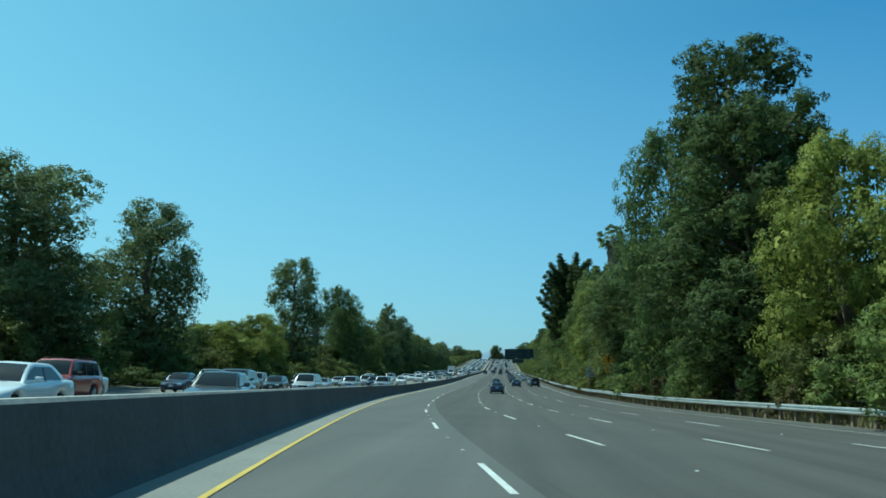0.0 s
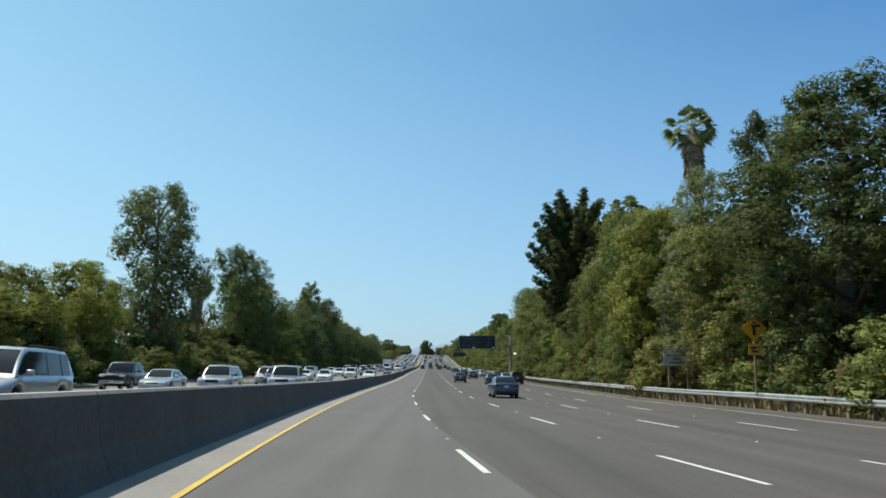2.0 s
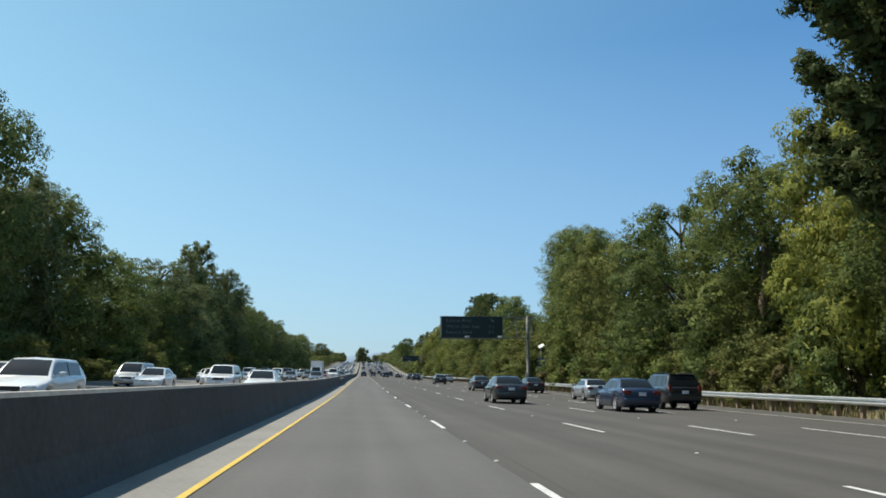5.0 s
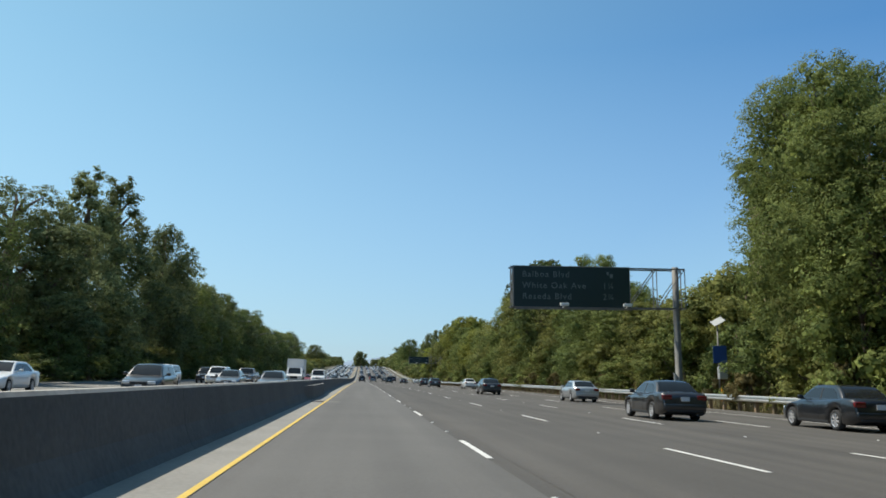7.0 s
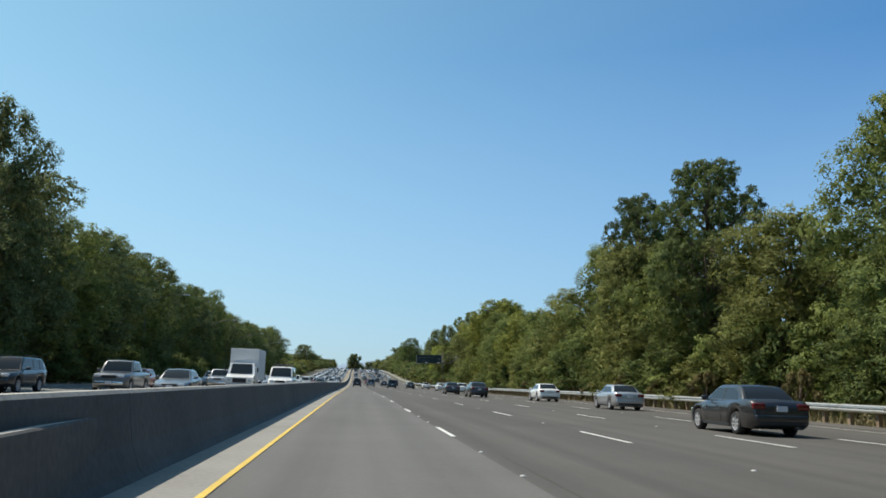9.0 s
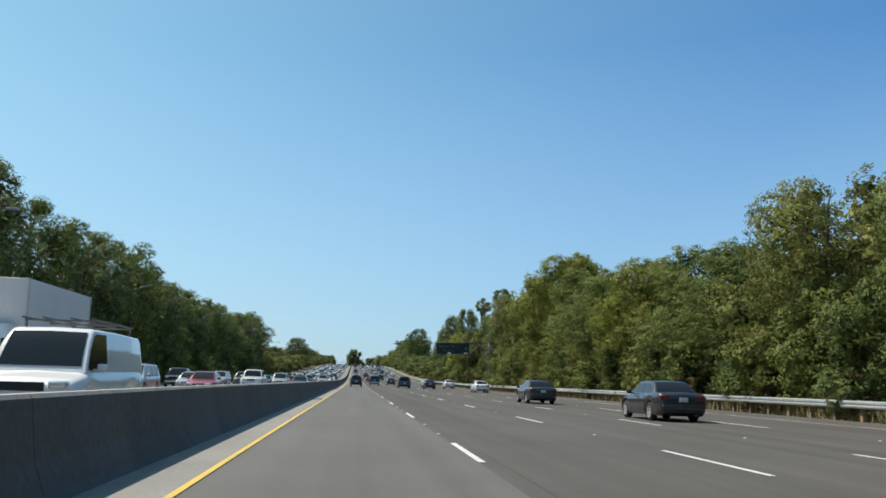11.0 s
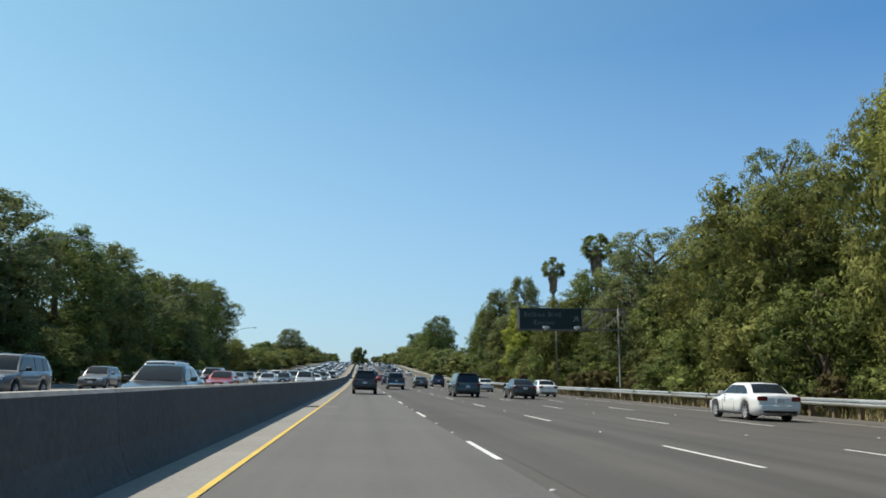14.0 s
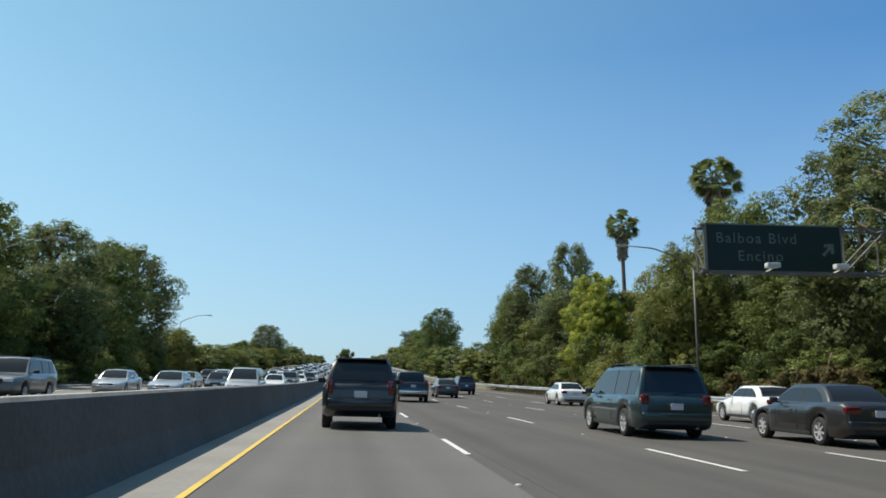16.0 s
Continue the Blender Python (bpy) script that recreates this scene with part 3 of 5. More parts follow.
def street_lamp(x, y, base, tall, reach):
    s = thing("street_lamp", "slim grey steel street lamp with a curved arm", "street lamp", "lamps along the freeway", at=Matrix.Translation((x, y, base)))
    side = 1 if reach > 0 else -1
    piece("pole", mesh_of("pole", *tube([(0, 0, 0), (0, 0, tall * 0.5), (0, 0, tall - 1.2)], [0.1, 0.08, 0.06], 10), STEEL_DULL, True), s)
    arm = [(0, 0, tall - 1.25), (reach * 0.25, 0, tall - 0.65), (reach * 0.6, 0, tall - 0.15), (reach, 0, tall)]
    piece("arm", mesh_of("arm", *tube(arm, [0.055, 0.05, 0.045, 0.035], 8), STEEL_DULL, True), s)
    piece("luminaire", mesh_of("luminaire", *box(0.75, 0.3, 0.16, (reach + side * 0.3, 0, tall - 0.02), 0.06), SIGN_GREY), s)
    piece("base", mesh_of("base", *box(0.4, 0.4, 0.3, (0, 0, 0.1), 0.04), CONCRETE), s)


street_lamp(22.2, 450.6, float(on_road(450.6, 22.2).z) - 0.1, 12.2 - float(on_road(450.6, 22.2).z), -4.5)
for _y, _u in ((336.0, -25.0), (377.0, -25.0), (418.0, -25.0), (461.0, -25.2), (541.8, -27.6)):
    _p = on_road(_y, _u)
    street_lamp(_p.x, _p.y, _p.z, 10.6, 4.4)


# ---- small signs on the verge ----
def verge_sign(y, u, kind):
    p = road_pose(y, u, 0.0, True)
    if kind == "warning":
        s = thing("warning_sign", "amber diamond warning sign with a plate below on a timber post", "road sign", at=p)
        piece("post", mesh_of("post", *box(0.1, 0.1, 4.6, (0, 0.05, 2.3), 0.01), WOOD), s)
        d = 0.75
        v, f = box(d * 1.4, 0.02, d * 1.4, (0, 0, 0), 0.005)
        v = [Matrix.Rotation(radians(45), 4, "Y") @ q + Vector((0, -0.02, 4.35)) for q in v]
        piece("sign_face", mesh_of("sign_face", v, f, SIGN_YELLOW), s)
        piece("symbol", mesh_of("symbol", *join([box(0.16, 0.01, 0.75, (0, -0.04, 4.35)), box(0.5, 0.01, 0.14, (0.1, -0.04, 4.5))]), PLASTIC), s)
        piece("plate", mesh_of("plate", *box(0.75, 0.02, 0.6, (0, -0.02, 3.2), 0.005), SIGN_YELLOW), s)
        piece("bar", mesh_of("bar", *join([box(0.5, 0.01, 0.12, (0, -0.04, 3.3)), box(0.4, 0.01, 0.12, (0, -0.04, 3.1))]), PLASTIC), s)
    elif kind == "notice":
        s = thing("notice_sign", "pale roadside notice sign with dark lines on two timber posts", "road sign", at=p)
        for x in (-0.6, 0.75):
            piece("post", mesh_of("post", *box(0.1, 0.1, 3.2, (x, 0.08, 1.6), 0.01), WOOD), s)
        v = [(-0.95, 0, 2.45), (0.95, 0, 2.45), (0.95, 0, 3.55), (0.75, 0, 3.7), (0.2, 0, 3.7), (0.0, 0, 3.85), (-0.2, 0, 3.7), (-0.75, 0, 3.7), (-0.95, 0, 3.55)]
        front = [Vector(q) + Vector((0, 0.0, 0)) for q in v]
        back = [q + Vector((0, 0.03, 0)) for q in front]
        n = len(v)
        faces = [tuple(range(n)), tuple(range(2 * n - 1, n - 1, -1))] + [(i, n + i, n + (i + 1) % n, (i + 1) % n) for i in range(n)]
        piece("sign_face", mesh_of("sign_face", front + back, faces, SIGN_GREY), s)
        for i, w in enumerate((1.2, 1.4, 0.6, 1.1)):
            piece("bar", mesh_of("bar", *box(w, 0.008, 0.13, (0, -0.008, 3.45 - 0.26 * i)), STEEL_DULL), s)
    elif kind == "monitor":
        s = thing("solar_call_box", "roadside pole with a solar panel, blue plate and grey cabinet", "traffic monitor", at=p)
        piece("pole", mesh_of("pole", *tube([(0, 0, 0), (0, 0, 5.0)], [0.06, 0.05], 10), STEEL_DULL, True), s)
        v, f = box(0.75, 0.06, 0.5, (0, 0, 0), 0.01)
        m = Matrix.Translation((0.05, 0, 5.2)) @ Matrix.Rotation(radians(-28), 4, "Y") @ Matrix.Rotation(radians(-50), 4, "X")
        piece("solar_panel", mesh_of("solar_panel", [m @ q for q in v], f, SIGN_GREY), s)
        piece("plate", mesh_of("plate", *box(0.85, 0.03, 1.05, (0.05, -0.08, 3.2), 0.01), SIGN_BLUE), s, "blue plate")
        piece("cabinet", mesh_of("cabinet", *box(0.5, 0.35, 0.75, (0.15, -0.1, 2.1), 0.03), SIGN_GREY), s)
        piece("marker", mesh_of("marker", *tube([(0.05, -0.2, 0), (0.05, -0.2, 1.2)], [0.07, 0.07], 8), SIGN_YELLOW), s, "amber marker post")


verge_sign(97.0, 20.8, "warning")
verge_sign(111.3, 20.9, "notice")
verge_sign(231.0, 21.6, "monitor")

# ---- trees ----


def foliage(rnd, lobes, count, size, long=1.5, droop=0.0, core=0.6, clump=0.5):
    """Leaves gathered in clumps over the outside of the lobes, round loose inner sprays that stop the light."""
    balls = np.array(lobes)
    centre, radius, out = [], [], []
    for x, y, z, r in lobes:
        c = min(clump, r * 0.45)
        ns = max(5, int(3.2 * (r / c) ** 2))
        d = rnd.normal(size=(ns, 3))
        d[:, 2] += 0.5
        d /= np.linalg.norm(d, axis=1)[:, None]
        p = np.array((x, y, z)) + d * (r * rnd.uniform(0.66, 1.04, ns))[:, None]
        inside = (np.linalg.norm(p[:, None] - balls[None, :, :3], axis=2) < 0.62 * balls[None, :, 3]).any(1)
        centre.append(p[~inside])
        out.append(d[~inside])
        radius.append(c * rnd.uniform(0.6, 1.3, ns)[~inside])
    centre, radius, out = np.concatenate(centre), np.concatenate(radius), np.concatenate(out)
    n = count
    pick = rnd.choice(len(radius), n, p=radius ** 2 / (radius ** 2).sum())
    e = rnd.normal(size=(n, 3)) + out[pick] * 0.7
    e[:, 2] += 0.2
    e /= np.linalg.norm(e, axis=1)[:, None]
    p = centre[pick] + e * (radius[pick] * rnd.uniform(0.4, 1.1, n))[:, None] * np.array((1, 1, 0.8))
    nor = e + out[pick] * 0.4 + rnd.normal(size=(n, 3)) * 0.4
    nor /= np.linalg.norm(nor, axis=1)[:, None]
    t = np.cross(nor, rnd.normal(size=(n, 3)))
    t[:, 2] -= droop
    t -= nor * (t * nor).sum(1)[:, None]
    t /= np.linalg.norm(t, axis=1)[:, None] + 1e-9
    b = np.cross(nor, t)
    s = size * rnd.uniform(0.6, 1.25, n)[:, None]
    verts = np.stack([p - t * s * long * 0.4 + b * s * 0.45, p - t * s * long * 0.5 - b * s * 0.45, p + t * s * long * 0.55], 1).reshape(-1, 3).tolist()
    faces = np.arange(n * 3).reshape(-1, 3).tolist()
    shade = np.repeat(out[pick] * 0.4 + e * 0.4 + nor * 0.7, 3, axis=0).tolist()  # leaves of one clump turn the same way
    for x, y, z, r in lobes if core else ():
        m = max(24, int((46 if size < 0.3 else 16) * (r / max(0.3, clump)) ** 1.2))  # loose inner sprays
        d = rnd.normal(size=(m, 3))
        d /= np.linalg.norm(d, axis=1)[:, None]
        p = np.array((x, y, z)) + d * (r * 0.8 * rnd.uniform(0.1, 1.0, m) ** 0.7)[:, None]
        t = np.cross(d + rnd.normal(size=(m, 3)) * 0.5, rnd.normal(size=(m, 3)))
        t /= np.linalg.norm(t, axis=1)[:, None]
        b = np.cross(t, d + rnd.normal(size=(m, 3)) * 0.5)
        b /= np.linalg.norm(b, axis=1)[:, None]
        s = min(size * 1.7, r * 0.4) * rnd.uniform(0.6, 1.2, m)[:, None]
        k = len(verts)
        verts += np.stack([p - t * s, p + b * s * 0.6 - t * s * 0.2, p + t * s * 1.1, p - b * s * 0.6 - t * s * 0.1], 1).reshape(-1, 3).tolist()
        faces += (k + np.arange(m * 4).reshape(-1, 4)).tolist()
        shade += np.repeat(d, 4, axis=0).tolist()
    shade = np.array(shade)
    return verts, faces, shade / (np.linalg.norm(shade, axis=1)[:, None] + 1e-9)


def crown_mesh(leaves, mat):
    verts, faces, shade = leaves
    me = mesh_of("crown", verts, faces, mat, True)
    me.normals_split_custom_set_from_vertices(shade.tolist())
    return me


def crown_lobes(rnd, tall, wide, n, start, shape, lean=0.0, small=0.0):
    """Lobes (x, y, z, r) in a crown from start*tall to tall; shape(f) gives its half width at the share f of its height."""
    out = []
    for i in range(n):
        f = (i + rnd.uniform(0.1, 0.9)) / n
        z = tall * (start + (1 - start) * f)
        r0 = wide * shape(f)
        a = i * 2.4 + rnd.uniform(-0.6, 0.6)
        d = r0 * rnd.uniform(0.4, 0.9)
        r = max(0.35, r0 * rnd.uniform(0.3, 0.62))
        r = min(r, tall * 0.17) if not small else small * wide * rnd.uniform(0.6, 1.15)
        d = d if not small else r0 * math.sqrt(rnd.uniform(0.05, 1.0))
        out.append((d * math.cos(a) + lean * f, d * math.sin(a), min(z, tall - r * 0.9), r))
    return out


def tree_proto(name, label, category, seed, tall, wide, n, start, shape, mat, count, size, long=1.5, droop=0.0, core=0.58, bark=None, group="trees beside the freeway", clump=0.5, small=0.0):
    rnd = np.random.default_rng(seed)
    t = thing(name, label, category, group)
    lobes = crown_lobes(rnd, tall, wide, n, start, shape, small=small)
    bends = [(0, 0, -0.6), (rnd.uniform(-.1, .1) * wide, rnd.uniform(-.1, .1) * wide, tall * 0.3), (rnd.uniform(-.15, .15) * wide, rnd.uniform(-.15, .15) * wide, tall * 0.6), (0, 0, tall * 0.93)]
    r0 = 0.018 * tall + 0.06
    wood = [tube(bends, [r0 * 1.25, r0, r0 * 0.6, 0.04], 9)]
    for x, y, z, r in lobes[:: max(1, n // 12) if not small else 2]:
        zb = max(tall * 0.12, z - math.hypot(x, y) * 0.9 - 0.5)
        wood.append(tube([(0, 0, zb), (x * 0.5, y * 0.5, (zb + z) / 2 + 0.1), (x, y, z)], [r0 * 0.42, r0 * 0.26, 0.03], 6))
    piece("trunk", mesh_of("trunk", *join(wood), bark or BARK, True), t)
    fine = 1.65 if size < 0.3 else 1.0
    piece("crown", crown_mesh(foliage(rnd, lobes, int(count * fine), size / math.sqrt(fine), long, droop, core, clump), mat), t)
    t["tall"], t["wide"] = tall, wide
    return t


def plume_proto(seed, tall, wide):
    """A pine whose limbs sweep outwards and up, each a tapering plume of needles."""
    rnd = np.random.default_rng(seed)
    t = thing("pine_tree", "tall dark pine with upswept feathery limbs over the shoulder", "tree", "trees beside the freeway")
    wood = [tube([(0, 0, -0.6), (0.15, 0.1, tall * 0.4), (0, 0, tall * 0.8)], [0.5, 0.36, 0.1], 10)]
    lobes = []
    n = 44
    for i in range(n):
        f = (i + 0.5) / n
        z0 = tall * (0.3 + 0.5 * f)
        a = i * 2.4 + rnd.uniform(-0.4, 0.4)
        reach = wide * (1.0 - 0.62 * max(0.0, f - 0.45) / 0.55) * rnd.uniform(0.8, 0.97) * (0.62 + 0.38 * min(1.0, f / 0.4))
        end = Vector((reach * math.cos(a), reach * math.sin(a), min(tall - 0.3, z0 + reach * 0.45 + tall * 0.1 * f + rnd.uniform(0.2, 1.2))))
        wood.append(tube([(0, 0, z0), (end.x * 0.5, end.y * 0.5, z0 + (end.z - z0) * 0.3), end], [0.13, 0.08, 0.03], 6))
        for k in range(8):
            s = 0.25 + 0.75 * k / 7
            p = Vector((end.x * s, end.y * s, z0 + (end.z - z0) * s ** 1.5))
            lobes.append((p.x, p.y, p.z, 1.0 - 0.55 * (k / 7) ** 1.3))
    piece("trunk", mesh_of("trunk", *join(wood), BARK, True), t)
    piece("crown", crown_mesh(foliage(rnd, lobes, 60000, 0.135, 2.0, -0.5, 0.5, 0.42), LEAF_PINE), t)
    t["tall"], t["wide"] = tall, wide
    return t


def oval(f):
    return max(0.25, math.sin(math.pi * (0.12 + 0.8 * f)) ** 0.7)


def column(f):
    return (0.75 + 0.35 * math.sin(f * 9)) * (1 - 0.55 * f ** 3)


def ivy(f):
    return (0.62 + 0.38 * min(1.0, max(0.0, (f - 0.12) / 0.22))) * (1 - 0.42 * max(0.0, (f - 0.75) / 0.25) ** 2)


def cone(f):
    return max(0.2, 1.0 - 0.82 * f ** 1.5)


def spread(f):
    return 0.6 + 0.5 * math.sin(math.pi * f ** 0.8)


def dome(f):
    return math.sqrt(max(0.05, 1 - f ** 2))


def palm_proto(seed, tall, skirt=0.15, shag=0.42):
    rnd = np.random.default_rng(seed)
    t = thing("palm_tree", "tall fan palm with a shaggy skirt of dead fronds", "palm tree", "palms beside the freeway")
    top = Vector((rnd.uniform(-.4, .4), rnd.uniform(-.4, .4), tall - 1.3))
    piece("trunk", mesh_of("trunk", *tube([(0, 0, -0.5), (0, 0, tall * 0.3), top * 0.7, top], [0.32, 0.24, 0.2, 0.22], 12), BARK, True), t)
    v, f = [], []
    for i in range(int(6000 * skirt)):  # dead fronds hanging round the upper trunk
        a, h = rnd.uniform(0, 6.28), rnd.uniform(0, 1)
        z = top.z - 0.3 - h * tall * skirt
        w = 0.12 + shag * (1 - h * (0.2 if skirt > 0.3 else 1.0)) ** 0.8
        d = Vector((math.cos(a), math.sin(a), 0))
        s = Vector((-d.y, d.x, 0)) * rnd.uniform(0.05, 0.16)
        p = Vector((top.x, top.y, z)) + d * rnd.uniform(0.15, 0.35)
        q = p + d * w * rnd.uniform(0.25, 1.05) + s * rnd.uniform(-3, 3) + Vector((0, 0, -rnd.uniform(0.6, 1.9)))
        k = len(v)
        v += [p - s * 0.5, p + s * 0.5, q + s, q - s]
        f.append((k, k + 1, k + 2, k + 3))
    piece("skirt", mesh_of("skirt", v, f, BARK_PALM), t, "brown skirt of dead fronds")
    v, f = [], []
    for i in range(58):
        a, e = rnd.uniform(0, 6.28), math.asin(-0.8 + 1.78 * ((i * 0.618) % 1.0))
        d = Vector((math.cos(a) * math.cos(e), math.sin(a) * math.cos(e), math.sin(e)))
        side = Vector((-math.sin(a), math.cos(a), 0))
        side = Matrix.Rotation(rnd.uniform(-1.1, 1.1), 3, d) @ side
        up = side.cross(d)
        stem = top + d * rnd.uniform(0.7, 1.45)
        k = len(v)
        v += [top + side * 0.03, top - side * 0.03, stem - side * 0.03, stem + side * 0.03]
        f.append((k, k + 1, k + 2, k + 3))
        for j in range(15):  # the blades of one fan
            b = radians(-66 + 132 * j / 14)
            g = (d * math.cos(b) + side * math.sin(b)).normalized()
            tip = stem + g * rnd.uniform(0.75, 1.0) + Vector((0, 0, -0.3)) - up * 0.12 * abs(math.sin(b))
            m = stem + g * 0.5
            w = side * math.cos(b) * 0.058 - d * math.sin(b) * 0.058
            k = len(v)
            v += [stem, m + w, tip, m - w]
            f.append((k, k + 1, k + 2, k + 3))
    piece("crown", mesh_of("crown", v, f, LEAF_PALM), t, "green fan fronds")
    t["tall"], t["wide"] = tall, 2.6
    return t


PROTO = {}
PROTO["pine"] = [tree_proto("pine_tree", "tall dark green pine tree behind the guardrail", "tree", s, 22, 4.6, 34, 0.12, spread if s == 1 else column, LEAF_PINE, 23000, 0.16, 2.0, 0.0, 0.55, clump=0.45) for s in (1, 2)]
PROTO["green"] = [tree_proto("tree", "dense green broadleaf tree, leafy down to the ground", "tree", s, 15, 5.0, 27, 0.05, oval, LEAF_GREEN, 22000, 0.16, 1.4) for s in (3, 4)]
PROTO["olive"] = [tree_proto("tree", "dense olive-green tree, leafy down to the ground", "tree", s, 13, 4.8, 26, 0.05, spread, LEAF_OLIVE, 21000, 0.155, 1.5) for s in (5, 6)]
PROTO["light"] = [tree_proto("tree", "bright yellow-green tree beside the guardrail", "tree", s, 12, 4.2, 25, 0.05, oval, LEAF_LIGHT, 21000, 0.155, 1.4) for s in (7,)]
PROTO["dark"] = [tree_proto("tree", "dark green rounded tree in a dense row", "tree", s, 16, 5.2, 27, 0.05, oval, LEAF_DARK, 22000, 0.16, 1.4) for s in (8, 9)]
PROTO["grey"] = [tree_proto("eucalyptus_tree", "grey-green eucalyptus with an uneven open crown", "tree", s, 18, 4.2, 30, 0.12, spread, LEAF_GREY, 20000, 0.155, 1.8, 0.6, 0.5, clump=0.45) for s in (10, 11)]
PROTO["poplar"] = [tree_proto("tree", "tall columnar tree hung with bright green ivy", "tree", 12, 18, 5.0, 44, 0.04, ivy, LEAF_GREEN, 40000, 0.13, 1.3, 0.3)]
PROTO["cone"] = [tree_proto("tree", "tall grey-green tree tapering to a pointed top", "tree", 13, 22, 5.4, 42, 0.06, cone, LEAF_GREY, 21000, 0.165, 1.5)]
PROTO["sparse"] = [tree_proto("tree", "thin half-bare tree with open twigs", "tree", 14, 17, 3.8, 60, 0.3, spread, LEAF_GREY, 9000, 0.16, 1.6, 0.2, 0.0, small=0.24)]
PROTO["tuft"] = [tree_proto("pine_tree", "open dark pine with needle tufts on bare limbs", "tree", s, 16, 4.4, 120, 0.25, oval, LEAF_PINE, 27000, 0.165, 1.9, 0.0, 0.0, small=0.21, clump=0.32) for s in (31, 32)]
PROTO["shrub"] = [tree_proto("shrub", "dense green shrub at the back of the verge", "shrub", s, 5.5, 3.0, 18, 0.06, dome, m, 3300, 0.15, 1.4, 0, 0.58, None, "shrubs along the verge") for s, m in ((15, LEAF_OLIVE), (16, LEAF_GREEN), (17, LEAF_DARK))]
PROTO["brush"] = [tree_proto("shrub", "low dry brown brush behind the guardrail", "shrub", 18, 2.0, 1.7, 10, 0.1, dome, LEAF_BROWN, 1400, 0.13, 1.7, 0, 0.6, None, "shrubs along the verge", clump=0.25)]
# the third far tree wears grey leaves as painted distance haze
PROTO["far"] = [tree_proto("tree", "distant dark green tree at the end of the road", "tree", 21, 14, 6.0, 24, 0.06, oval, LEAF_DARK, 1700, 0.55, 1.4, 0, 0.58, None, "distant trees", clump=0.8), tree_proto("tree", "distant olive-green tree at the end of the road", "tree", 22, 12, 6.0, 24, 0.06, spread, LEAF_OLIVE, 1700, 0.55, 1.4, 0, 0.58, None, "distant trees", clump=0.8), tree_proto("tree", "distant skyline tree, greyed for haze", "tree", 24, 13, 6.0, 24, 0.06, oval, LEAF_GREY, 1700, 0.55, 1.4, 0, 0.58, None, "distant trees", clump=0.8)]
PROTO["screen"] = [tree_proto("tree", "lower tree in the dense green screen behind the verge", "tree", s, 10, 4.8, 22, 0.05, spread, m, 7000, 0.24, 1.4, 0, 0.58) for s, m in ((51, LEAF_DARK), (52, LEAF_OLIVE), (53, LEAF_GREEN))]
PROTO["weeping"] = [tree_proto("tree", "bright yellow-green weeping tree behind the guardrail", "tree", 54, 11, 2.8, 26, 0.08, oval, LEAF_WILLOW, 20000, 0.12, 2.4, 1.6, 0.5, clump=0.35)]
PROTO["palm"] = [palm_proto(19, 22, 0.14), palm_proto(20, 19.5, 0.1, 0.3), palm_proto(24, 14, 0.2), palm_proto(25, 11.5, 0.25)]
PROTO["shaggy"] = [palm_proto(23, 17, 0.62, 0.9)]
PROTO["plume"] = [plume_proto(41, 24.0, 6.0)]
_rng = random.Random(7)
PLACES = {}
SKYLINE = 14.5  # height of the far trees over the road


def plant(kind, u, y, top=None, wide=None, which=None):
    """Set a tree on the ground at (y, u); top is the height of its tip above the road."""
    protos = PROTO[kind]
    if kind in ("shrub", "brush") and u > 0:
        u += 2.4 if min(abs(y - q) for q in (97, 111.3, 231, 236, 426, 431, 450)) < 4 else 0
    if top and wide and kind not in ("shrub", "brush", "far", "screen", "palm", "shaggy", "plume", "poplar"):  # keep the crowns off the pavement
        v = max(abs(u), (23.3 if u < 0 else 19.1 if top > 18 else 20.3) + wide)
        top *= 1 + 0.8 * (v / abs(u) - 1)
        u = math.copysign(v, u)
    i = _rng.randrange(len(protos)) if which is None else which
    if kind == "palm":
        i = min(range(len(protos)), key=lambda k: abs(protos[k]["tall"] - top))
    ob = protos[i]
    p = on_road(y, u)
    p.z += float(np.interp(u, _us, _dz)) - 0.05
    tall = (top if top else ob["tall"] * _rng.uniform(0.9, 1.1)) + road_z(y) - p.z
    wide = wide * 1.16 if wide else ob["wide"] * _rng.uniform(0.9, 1.1) * (tall / ob["tall"]) ** 0.6
    m = Matrix.Translation(p) @ Matrix.Rotation(_rng.uniform(0, 6.28), 4, "Z") @ Matrix.Diagonal((wide / ob["wide"], wide / ob["wide"], tall / ob["tall"], 1))
    PLACES.setdefault((kind, i), []).append(m)


# right-hand verge: kind, distance from the lane, distance along, height of the tip, half width
# from 20 to 162 m along
for row in (
    ("pine", 24.8, 63, 27.6, 5.5), ("pine", 25.2, 55, 20.5, 4.4), ("pine", 23.5, 57, 20, 5), ("dark", 23.2, 76, 25.0, 4.5), ("light", 25, 47, 15.5, 4),
    ("light", 26, 34, 14, 4), ("green", 24, 20, 15, 5), ("pine", 24, 94, 16.4, 4.6), ("palm", 25, 117, 22.4, 2.6), ("grey", 24.5, 112, 13.5, 4), ("sparse", 24.4, 115, 17.0, 2.8),
    ("pine", 26.4, 106, 18.8, 3.0), ("olive", 23, 107, 11, 4.2), ("green", 24, 131, 16.8, 4.2), ("green", 24, 138, 18.4, 4.0), ("light", 23.5, 127, 15.6, 4.4),
    ("palm", 24.4, 139, 19.4, 2.5), ("plume", 22.4, 159, 25.2, 6.6), ("plume", 28, 162, 23.4, 3.6), ("dark", 24, 161, 13, 4), ("dark", 23.5, 153, 12, 4),
):
    plant(row[0], *row[1:])
